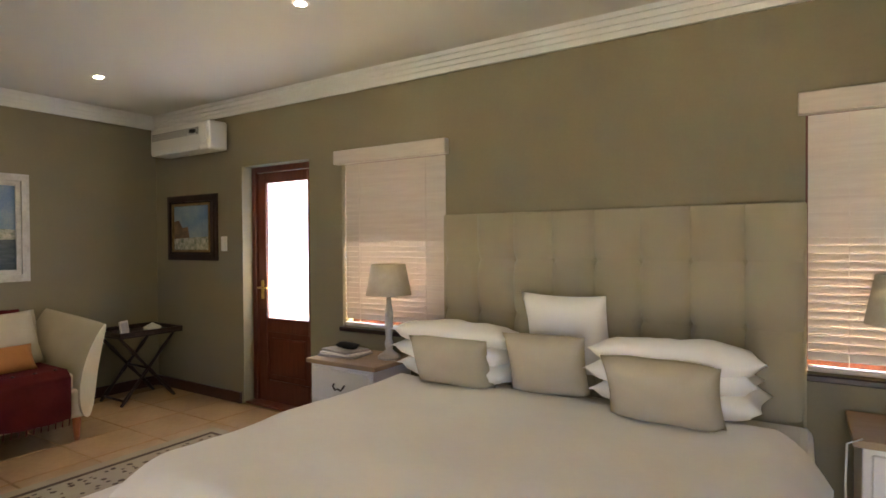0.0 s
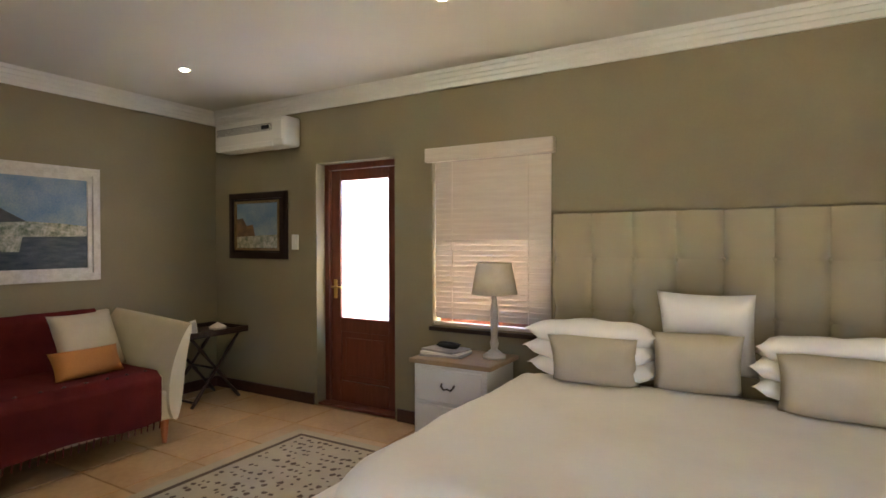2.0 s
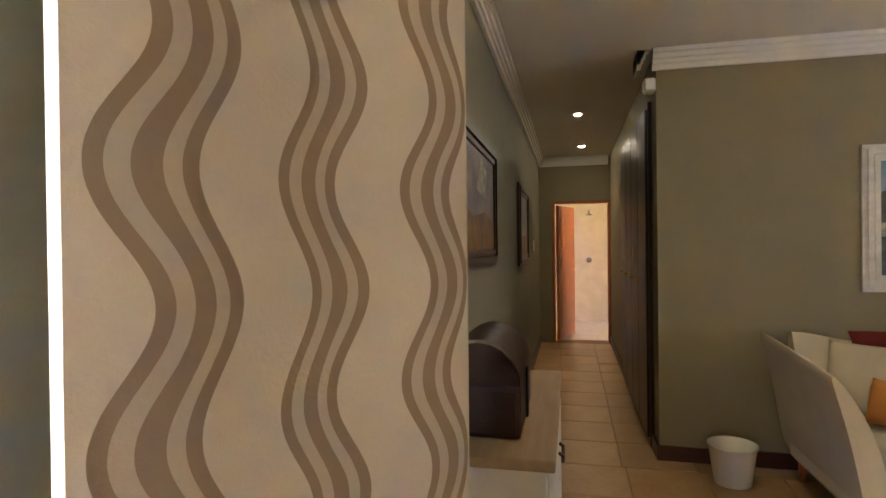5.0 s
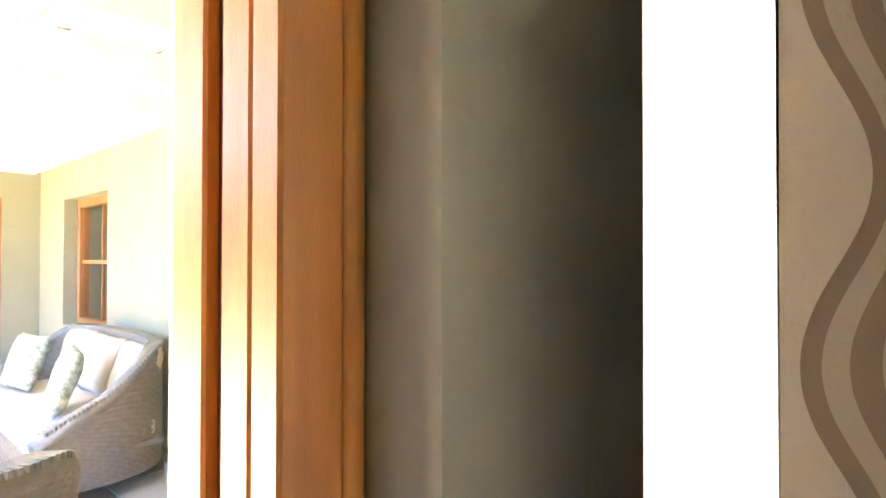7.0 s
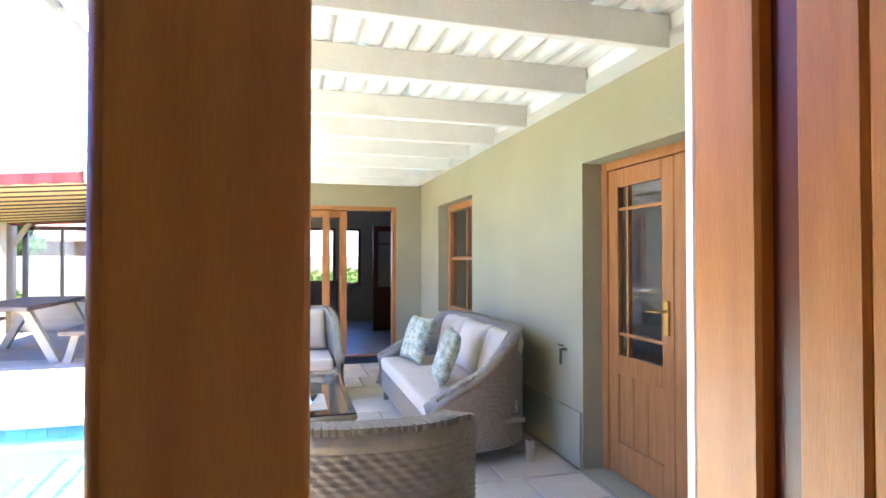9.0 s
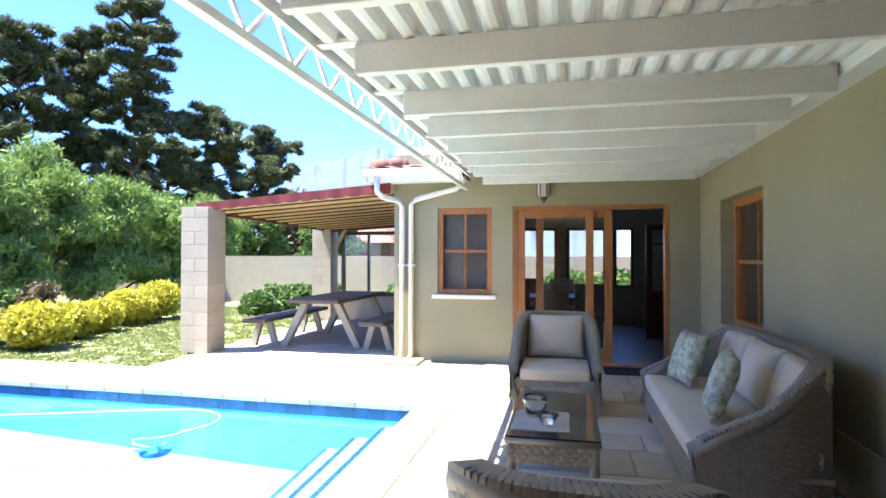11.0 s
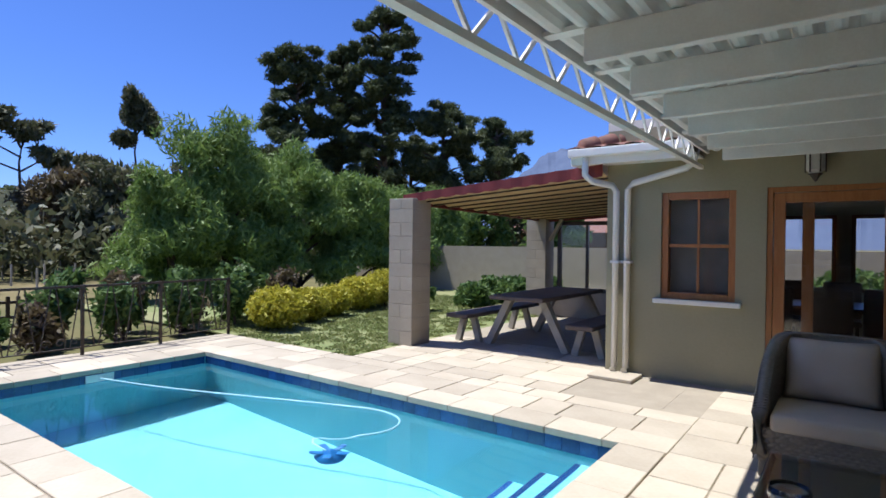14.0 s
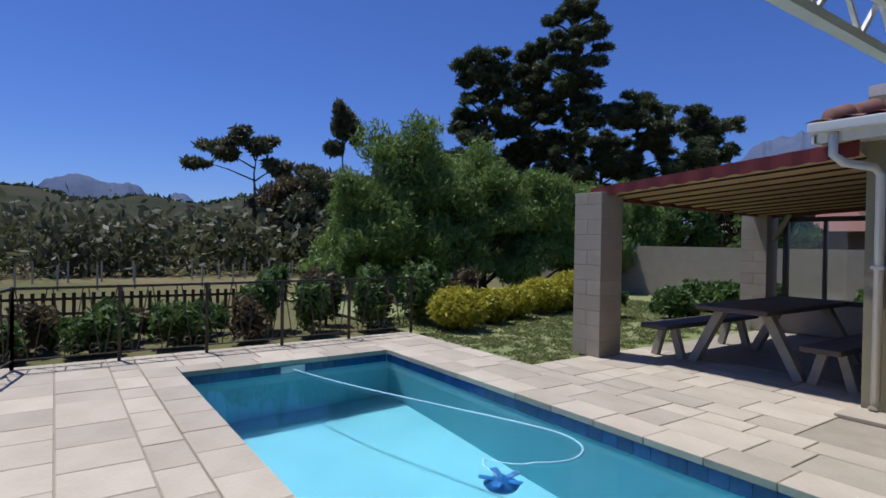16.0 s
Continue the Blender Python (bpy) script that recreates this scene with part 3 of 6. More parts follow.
FOLDS = [(0.504, 0.543), (0.545, 0.512), (0.60, 0.496), (0.655, 0.480), (0.69, 0.455), (0.735, 0.425), (0.775, 0.412), (0.80, 0.432), (0.795, 0.472), (0.815, 0.505), (0.855, 0.505), (0.885, 0.475), (0.92, 0.462), (0.95, 0.482), (0.955, 0.525), (0.985, 0.55), (1.03, 0.545), (1.06, 0.565), (1.08, 0.61)]


def along(pts, u):
    """A smooth line through pts at u in 0..1, and the length walked to there."""
    seg = [math.dist(a, b) for a, b in zip(pts, pts[1:])]
    d = u * sum(seg)
    k = 0
    while k < len(seg) - 1 and d > seg[k]:
        d -= seg[k]
        k += 1
    f = d / seg[k]
    p = [Vector(pts[min(max(k + o, 0), len(pts) - 1)]) for o in (-1, 0, 1, 2)]
    q = 0.5 * (2 * p[1] + (p[2] - p[0]) * f + (2 * p[0] - 5 * p[1] + 4 * p[2] - p[3]) * f * f + (3 * p[1] - p[0] - 3 * p[2] + p[3]) * f ** 3)
    return q, u * sum(seg)


def drape(pts, u, v):
    q, _ = along(pts, u)
    sway = 0.006 * math.sin(v * 4 + u * 6) + 0.012 * (v - 0.56) * math.sin(u * 9)
    return Vector((q.x + sway * 0.6, q.y + sway, 0.02 + 2.3 * v))


TURN = [(0.640, 0.640), (0.59, 0.632), (0.562, 0.612), (0.535, 0.580), (0.504, 0.543)]
part("cloth", sheet(lambda u, v: drape(FOLDS, u, v), 130, 24, lambda u, v: (along(FOLDS, u)[1], v * 2.3 + 0.072)), M["curtain"], curt, "", True)
part("lining", sheet(lambda u, v: drape(TURN, u, v) + Vector((0.012 * (u - 1), 0.0, 0)), 20, 12), M["lining"], curt, "white lining turned back at the edge", True)
part("lining", sheet(lambda u, v: Vector((0.64 + 0.43 * u, 0.60 + 0.03 * math.sin(u * 28), 0.03 + 2.28 * v)), 60, 4), M["lining"], curt, "white lining", True)
rod = thing("curtain_rod", "dark timber curtain rod with ball ends above the patio door", "curtain rod")
part("pole", tube([(-2.5, 0.61, 2.335), (1.45, 0.61, 2.335)], 0.016, 12), M["dark"], rod, "", True)
for xx in (-2.45, 1.4):
    part("bracket", bars(((xx, 0.61, 2.335), (xx, DRS, 2.335), 0.02)), M["dark"], rod)
    part("finial", lathe([(0.005, -0.035), (0.03, -0.02), (0.036, 0), (0.03, 0.02), (0.005, 0.035)], 14, (xx + (0.06 if xx > 0 else -0.06), 0.61, 2.335)), M["dark"], rod, "", True)


# ---- bedroom things ----
def downlight(x, y):
    d = thing("downlight", "small round recessed ceiling downlight, lit", "light", "downlights", (x, y, CEIL))
    part("rim", lathe([(0.03, -0.004), (0.045, -0.004), (0.048, -0.001), (0.03, -0.001)], 24), M["white"], d)
    part("lens", lathe([(0.001, -0.006), (0.027, -0.006), (0.027, -0.003), (0.001, -0.003)], 20), M["lamp"], d)
    lt = new("downlight_beam", bpy.data.lights.new("downlight_beam", "SPOT"))
    lt.data.energy, lt.data.spot_size, lt.data.spot_blend, lt.data.shadow_soft_size, lt.data.color = 0.3, radians(95), 0.8, 0.03, (1.0, 0.80, 0.55)
    lt.matrix_world = look((x, y, CEIL - 0.02), (x, y + 0.001, 0))


for p in ((3.11, -2.52), (0.92, -2.45), (3.10, -0.29), (5.75, 0.24), (7.58, 0.17)):
    downlight(*p)
bl = new("bathroom_lamp", bpy.data.lights.new("bathroom_lamp", "POINT"))
bl.data.energy, bl.data.color, bl.data.shadow_soft_size = 0.17, (1.0, 0.78, 0.52), 0.1
bl.location = (9.5, 0.2, 2.4)


def bed():
    b = thing("bed", "wide bed with a rumpled ivory duvet", "bed")
    x0, x1, y0, y1 = -1.36, 0.84, -3.38, -1.22
    part("bed_base", blocks((x0 + 0.1, x1 - 0.1, y0, y1 + 0.1, 0.0, 0.34), bevel=0.02, segments=2), M["sofa"], b)
    part("mattress", blocks((x0 + 0.06, x1 - 0.06, y0, y1 + 0.05, 0.342, 0.55), bevel=0.05, segments=3), M["sheet"], b)

    def f(u, v):
        s, t = 2 * u - 1, v
        x, y = (x0 + x1) / 2 + s * (x1 - x0) / 2, y0 + 0.45 + t * (y1 - y0 - 0.45)
        edge = max(abs(s), (t - 0.5) * 2 if t > 0.5 else 0)
        cr = max(0.0, math.hypot(max(0, abs(s) - 0.72) / 0.28, max(0, t - 0.78) / 0.22))
        drop = 0.42 * max(0.0, cr - 0.35) ** 1.8
        z = 0.64 - drop + 0.018 * noise.noise((x * 2.2, y * 2.2, 0.4)) + 0.008 * noise.noise((x * 7, y * 6, 2))
        return Vector((x + 0.03 * noise.noise((y * 3, 1, 0)) * edge, y, max(z, 0.10)))

    part("duvet", sheet(f, 70, 60), M["sheet"], b, "rumpled ivory duvet", True)
    return b


bed()
hb = thing("headboard", "tall beige linen headboard with buttoned panels", "headboard")
part("headboard_body", blocks((-1.27, 0.67, BED + 0.005, BED + 0.075, 0.1, 1.55), bevel=0.012, segments=2), M["head"], hb)
cols, rows_z = 8, (0.55, 0.96, 1.28, 1.55)
cw = 1.94 / cols


def tuft(x0, x1, z0, z1):
    def f(u, v):
        x, z = x0 + (x1 - x0) * u, z0 + (z1 - z0) * v
        a, b = abs(2 * u - 1), abs(2 * v - 1)
        pinch = a ** 4 * b ** 4 * (1 if z0 + (z1 - z0) * v < 1.5 else 0)
        return Vector((x, BED + 0.126 - 0.026 * a ** 7 - 0.002 * b ** 12 - 0.042 * pinch, z))
    return sheet(f, 12, 12)


for r in range(3):
    for c in range(cols):
        part("tuft", tuft(-1.27 + c * cw, -1.27 + (c + 1) * cw, rows_z[r], rows_z[r + 1]), M["head"], hb, "", True)
        if c and r < 2:
            part("button", lathe([(0.001, -0.004), (0.012, 0), (0.009, 0.007), (0.001, 0.009)], 10, (-1.27 + c * cw, BED + 0.075, rows_z[r + 1])), M["head"], hb, "", True)
part("headboard_edge", blocks((-1.272, 0.672, BED + 0.074, BED + 0.10, 1.535, 1.556), (-1.276, -1.262, BED + 0.074, BED + 0.10, 0.3, 1.55), (0.662, 0.676, BED + 0.074, BED + 0.10, 0.3, 1.55), bevel=0.004), M["head"], hb)


def cushion(name, label, cat, x, y, z, w, d, t, rx, rz, mat, group, seed):
    c = solid(name, pillow(w, d, t, seed=seed), mat, label, cat, group, smooth=True)
    c.matrix_world = pose(x, y, z, rx, 0, rz)
    return c


for k, (px, n_) in enumerate(((0.28, 3), (-0.80, 3))):
    for i in range(n_):
        cushion("pillow", "plump ivory bed pillow lying in a stack", "pillow", px + 0.02 * (i % 2), -3.08 + 0.03 * i, 0.70 + 0.085 * i, 0.66 if k == 0 else 0.68, 0.5, 0.15, 6 + 3 * i, 2 * i - 2, M["sheet"], "stacked bed pillows", i + k)
cushion("pillow", "square ivory pillow propped against the headboard", "pillow", -0.24, -3.17, 0.90, 0.46, 0.46, 0.15, 72, -4, M["sheet"], "", 9)
cushion("scatter_cushion", "square oatmeal linen cushion leaning on a pillow", "cushion", -0.22, -2.93, 0.79, 0.40, 0.34, 0.15, 66, 6, M["cush"], "bed cushions", 11)
cushion("scatter_cushion", "oblong oatmeal linen cushion leaning on the pillows", "cushion", 0.25, -2.82, 0.775, 0.44, 0.28, 0.15, 66, 5, M["cush"], "bed cushions", 12)
cushion("scatter_cushion", "oblong oatmeal linen cushion leaning on the pillows", "cushion", -0.78, -2.76, 0.775, 0.46, 0.30, 0.16, 64, -3, M["cush"], "bed cushions", 13)


def chest(name, label, x0, x1, y0, y1, h, rows, front, group=""):
    """A white painted chest with an oak top and drawers; front is +1 (towards +y) or -1."""
    c = thing(name, label, "chest", group)
    part("body", blocks((x0 + 0.03, x1 - 0.03, y0 + 0.02, y1 - 0.02, 0.08, h - 0.03), bevel=0.004), M["white"], c)
    for a in (x0 + 0.03, x1 - 0.08):
        for b in (y0 + 0.02, y1 - 0.07):
            part("leg", blocks((a, a + 0.05, b, b + 0.05, 0, 0.079), bevel=0.004), M["white"], c)
    part("top", blocks((x0, x1, y0, y1, h - 0.03, h), bevel=0.006, segments=2), M["oak"], c, "limed oak top")
    yf = y1 - 0.02 if front > 0 else y0 + 0.02
    hh = (h - 0.15) / rows
    for r in range(rows):
        z0 = 0.11 + r * hh
        a, b = sorted((yf, yf + front * 0.016))
        dr = part("drawer", blocks((x0 + 0.06, x1 - 0.06, a, b, z0 + 0.01, z0 + hh - 0.012), bevel=0.005), M["white"], c)
        xm, zm, yy = (x0 + x1) / 2, z0 + hh / 2, yf + front * 0.03
        part("handle", tube([(xm - 0.045, yf + front * 0.017, zm + 0.015), (xm - 0.045, yy, zm + 0.005), (xm - 0.025, yy, zm - 0.018), (xm, yy, zm - 0.01), (xm + 0.025, yy, zm - 0.018), (xm + 0.045, yy, zm + 0.005), (xm + 0.045, yf + front * 0.017, zm + 0.015)], 0.006, 8), M["iron"], dr, "black iron drop handle", True)
    return c


chest("bedside_table", "white painted bedside table with an oak top and drawers", 0.93, 1.52, -3.47, -3.03, 0.62, 2, 1, "bedside tables")
chest("bedside_table", "white painted bedside table with an oak top and drawers", -1.95, -1.42, -3.47, -3.03, 0.62, 2, 1, "bedside tables")
chest("dresser", "white painted dresser with a limed oak top and iron handles", 1.68, 2.68, 0.36, 0.745, 0.86, 3, -1)


def table_lamp(x, y, z):
    l_ = thing("table_lamp", "table lamp with a distressed turned stem and parchment shade", "lamp", "bedside lamps", (x, y, z))
    part("stem", lathe([(0.075, 0), (0.075, 0.02), (0.05, 0.035), (0.022, 0.06), (0.03, 0.1), (0.02, 0.13), (0.026, 0.2), (0.028, 0.3), (0.018, 0.36), (0.012, 0.43)], 20), M["stoneware"], l_, "", True)
    part("shade", lathe([(0.15, 0.42), (0.112, 0.62), (0.108, 0.62), (0.146, 0.42)], 32), M["shade"], l_, "cream parchment shade", True)


table_lamp(1.03, -3.30, 0.62)
table_lamp(-1.62, -3.28, 0.62)
for i, (w, d, mt) in enumerate(((0.30, 0.22, "paper"), (0.28, 0.21, "sheet"), (0.27, 0.2, "paper"))):
    bk = solid("magazine", blocks((-w / 2, w / 2, -d / 2, d / 2, 0, 0.014), bevel=0.002), M[mt], "magazine lying in a small pile on the bedside table", "magazine", "magazines")
    bk.matrix_world = pose(1.36, -3.24, 0.62 + i * 0.015, 0, 0, 8 - 9 * i)
gc = solid("spectacle_case", pillow(0.16, 0.07, 0.045, 8), M["black"], "black spectacle case on top of the magazines", "case", smooth=True)
gc.matrix_world = pose(1.34, -3.24, 0.687, 0, 0, 12)

# bundled lamp flex
flex = thing("lamp_cord", "pale electric cord hanging beside the bedside table", "cord")
part("cord", tube([(-1.45, -3.02, 0.63), (-1.40, -3.0, 0.61), (-1.395, -2.99, 0.45), (-1.40, -3.0, 0.2), (-1.42, -3.02, 0.02)], 0.004, 6), M["plastic"], flex, "", True)


def painting(name, label, m, w, h, border, frame_mat, scene_f, inner=None):
    """A framed oil painting of simple shapes, built facing +y at pose m; scene_f gives its parts as (name, bmesh, material)."""
    p = thing(name, label, "painting")
    p.matrix_world = m
    bm = bmesh.new()
    for step, (out, dep) in enumerate(((1.0, 0.02), (0.72, 0.032), (0.35, 0.024))):
        b = border * out
        i0, i1 = w / 2 - border + b, h / 2 - border + b
        k = border * 0.30
        for x0, x1, z0, z1 in ((-i0, i0, i1 - k, i1), (-i0, i0, -i1, -i1 + k), (-i0, -i0 + k, -i1 + k, i1 - k), (i0 - k, i0, -i1 + k, i1 - k)):
            box(bm, x0, x1, 0.0, dep, z0, z1)
    part("frame", bm, frame_mat, p)
    part("frame_back", blocks((-w / 2 + 0.01, w / 2 - 0.01, 0.0, 0.012, -h / 2 + 0.01, h / 2 - 0.01)), frame_mat, p)
    a, b = w / 2 - border * 0.98, h / 2 - border * 0.98
    cv = part("canvas", blocks((-a, a, 0.012, 0.015, -b, b)), scene_f[0], p)
    for nm, pts, mt in scene_f[1]:
        bm = bmesh.new()
        yy = 0.0165 + 0.0008 * scene_f[1].index((nm, pts, mt))
        bm.faces.new([bm.verts.new((-x * a, yy, z * b)) for x, z in pts])
        part(nm, bm, mt, cv)
    return p


sky_p = material("painted blue sky", (0.12, 0.22, 0.34), (0.30, 0.36, 0.38), 0.5, scale=5, bump=0.3)
sea_p = material("painted dark water", (0.03, 0.05, 0.055), (0.09, 0.11, 0.115), 0.5, scale=9, stretch=(1, 1, 5), bump=0.4)
mount_p = material("painted dark mountain", (0.045, 0.055, 0.055), (0.09, 0.09, 0.08), 0.5, scale=9, bump=0.4)
town_p = material("painted pale houses", (0.60, 0.55, 0.45), (0.10, 0.14, 0.08), 0.5, scale=26, fine=60, bump=0.5)
dusk_p = material("painted stormy sky", (0.10, 0.11, 0.17), (0.40, 0.33, 0.28), 0.5, scale=4, bump=0.3)
street_p = material("painted ochre street", (0.30, 0.17, 0.08), (0.10, 0.06, 0.035), 0.5, scale=9, bump=0.4)
hill_pts = ((-1, -0.1), (-1, 0.45), (-0.72, 0.62), (-0.5, 0.5), (-0.25, 0.25), (0.1, 0.0), (0.3, -0.1))
painting("harbour_painting", "large harbour painting in a silvery stepped frame", pose(SOFA - 0.001, -1.9, 1.521, 0, 0, 90), 1.07, 0.87, 0.10, M["silver"],
         (sky_p, (("painted_mountain", hill_pts, mount_p), ("painted_town", ((-1, -0.3), (1, -0.3), (1, -0.05), (0.6, 0.0), (0.1, 0.03), (-0.5, -0.02), (-1, -0.08)), town_p), ("painted_sea", ((-1, -1), (1, -1), (1, -0.28), (-1, -0.32)), sea_p), ("painted_glint", ((-0.3, -0.62), (-0.05, -0.62), (0.0, -0.3), (-0.35, -0.3)), town_p))))
street = painting("street_painting", "small street painting in a dark gilt frame", pose(3.495, BED + 0.001, 1.53, 0, 0, 0), 0.75, 0.60, 0.10, M["dark"],
         (sky_p, (("painted_street_row", ((-1, -0.5), (-0.1, -0.5), (-0.2, 0.05), (-0.5, 0.0), (-0.7, 0.35), (-1, 0.3)), street_p), ("painted_street", ((-1, -1), (1, -1), (1, -0.4), (-1, -0.5)), town_p))))
part("gilt_slip", blocks((-0.29, 0.29, 0.014, 0.03, 0.205, 0.225), (-0.29, 0.29, 0.014, 0.03, -0.225, -0.205), (-0.29, -0.27, 0.014, 0.03, -0.205, 0.205), (0.27, 0.29, 0.014, 0.03, -0.205, 0.205)), M["gold"], street, "thin gilt slip")
painting("landscape_painting", "dusky landscape painting in a dark carved frame", pose(2.9, DRS - 0.001, 1.60, 0, 0, 180), 1.15, 0.64, 0.09, M["dark"],
         (dusk_p, (("painted_land", ((-1, -1), (1, -1), (1, -0.4), (0.3, -0.2), (-0.4, -0.35), (-1, 0.0)), street_p), ("painted_cloud", ((-0.2, 0.2), (0.4, 0.1), (0.5, 0.7), (0.1, 0.9)), town_p))))
painting("passage_painting", "dark framed picture hanging in the passage", pose(5.45, DRS - 0.001, 1.56, 0, 0, 180), 0.95, 0.70, 0.09, M["dark"],
         (dusk_p, (("painted_land", ((-1, -1), (1, -1), (1, -0.3), (-1, -0.4)), street_p),)))

# split-unit air conditioner
ac = thing("air_conditioner", "white wall-mounted air conditioner with a grey grille", "air conditioner")
part("casing", blocks((2.96, 3.84, BED + 0.003, BED + 0.20, 2.19, 2.44), bevel=0.03, segments=3), M["plastic"], ac, "", True)
part("grille", blocks((3.10, 3.80, BED + 0.198, BED + 0.204, 2.325, 2.385)), M["greyplastic"], ac, "grey inlet grille")
for i in range(5):
    part("grille_bar", blocks((3.10, 3.80, BED + 0.203, BED + 0.207, 2.329 + i * 0.011, 2.333 + i * 0.011)), M["plastic"], ac)
part("display", blocks((3.13, 3.22, BED + 0.203, BED + 0.208, 2.34, 2.372)), M["black"], ac)
part("end_panel", blocks((2.975, 3.07, BED + 0.197, BED + 0.208, 2.24, 2.40), bevel=0.004), M["plastic"], ac)
part("outlet_flap", blocks((3.09, 3.80, BED + 0.185, BED + 0.203, 2.19, 2.235), bevel=0.004), M["plastic"], ac)


def switch(x, y, z, s):
    w = thing("light_switch", "white plastic light switch plate on the wall", "switch", "light switches")
    a, b = sorted((y, y + s * 0.008))
    part("plate", blocks((x - 0.04, x + 0.04, a, b, z - 0.065, z + 0.065), bevel=0.002), M["plastic"], w)
    a, b = sorted((y + s * 0.008, y + s * 0.013))
    part("rocker", blocks((x - 0.014, x + 0.014, a, b, z - 0.02, z + 0.02)), M["plastic"], w)


switch(3.035, BED, 1.38, 1)
switch(7.02, DRS, 1.37, -1)

# white scrolled mirror over the dresser
mir = thing("scroll_mirror", "tall mirror in a white scrolled and distressed frame", "mirror")
x0, x1, z0, z1, y = 1.38, 2.02, 0.99, 1.74, DRS
part("mirror_glass", blocks((x0 + 0.13, x1 - 0.13, y - 0.022, y - 0.018, z0 + 0.12, z1 - 0.15)), M["mirror"], mir)
part("frame", blocks((x0 + 0.02, x0 + 0.13, y - 0.04, y - 0.002, z0 + 0.03, z1 - 0.05), (x1 - 0.13, x1 - 0.02, y - 0.04, y - 0.002, z0 + 0.03, z1 - 0.05), (x0 + 0.13, x1 - 0.13, y - 0.04, y - 0.002, z0 + 0.03, z0 + 0.12), (x0 + 0.13, x1 - 0.13, y - 0.04, y - 0.002, z1 - 0.15, z1 - 0.05), bevel=0.006), M["white"], mir)


def scroll(cx, cz, r, start, flip):
    pts = []
    for i in range(15):
        a = start + flip * i * 0.42
        rr = r * (1 - i / 19)
        pts.append((cx + rr * math.cos(a), y - 0.03, cz + rr * math.sin(a)))
    return tube(pts, 0.014, 7)


for i in range(6):
    z = z0 + 0.1 + i * 0.115
    part("scroll", scroll(x0 + 0.02, z, 0.045, 1.2 + i, 1), M["white"], mir, "", True)
    part("scroll", scroll(x1 - 0.02, z, 0.045, 2.0 - i, -1), M["white"], mir, "", True)
for i in range(5):
    part("scroll", scroll(x0 + 0.06 + i * 0.13, z1 - 0.02 + 0.05 * math.sin(i * math.pi / 4), 0.05, 0.5 + i, 1 if i < 2 else -1), M["white"], mir, "", True)
    part("scroll", scroll(x0 + 0.06 + i * 0.13, z0 + 0.0 - 0.03 * math.sin(i * math.pi / 4), 0.05, 3.5 + i, -1 if i < 2 else 1), M["white"], mir, "", True)

bag = thing("leather_case", "domed dark brown leather case on the dresser", "case")
for nm, xa, xb, mt in (("lid", 1.82, 2.20, "leather"),):
    def dome(u, v):
        a = math.pi * v
        return Vector((xa + (xb - xa) * u, 0.575 - 0.12 * math.cos(a), 1.0 + 0.13 * math.sin(a)))
    part("lid", sheet(dome, 8, 16), M[mt], bag, "domed leather lid", True)
part("case_body", blocks((1.81, 2.21, 0.455, 0.695, 0.86, 1.005), bevel=0.015, segments=2), M["leather"], bag)
cap_ = part("end_cap", lathe([(0.001, 0), (0.115, 0), (0.115, 0.01), (0.001, 0.01)], 20, (0, 0, 0)), M["leather"], bag)
cap_.matrix_world = pose(1.825, 0.575, 1.005, 0, 90, 0)
part("strap", blocks((1.99, 2.02, 0.448, 0.455, 0.87, 1.02), bevel=0.002), M["black"], bag)


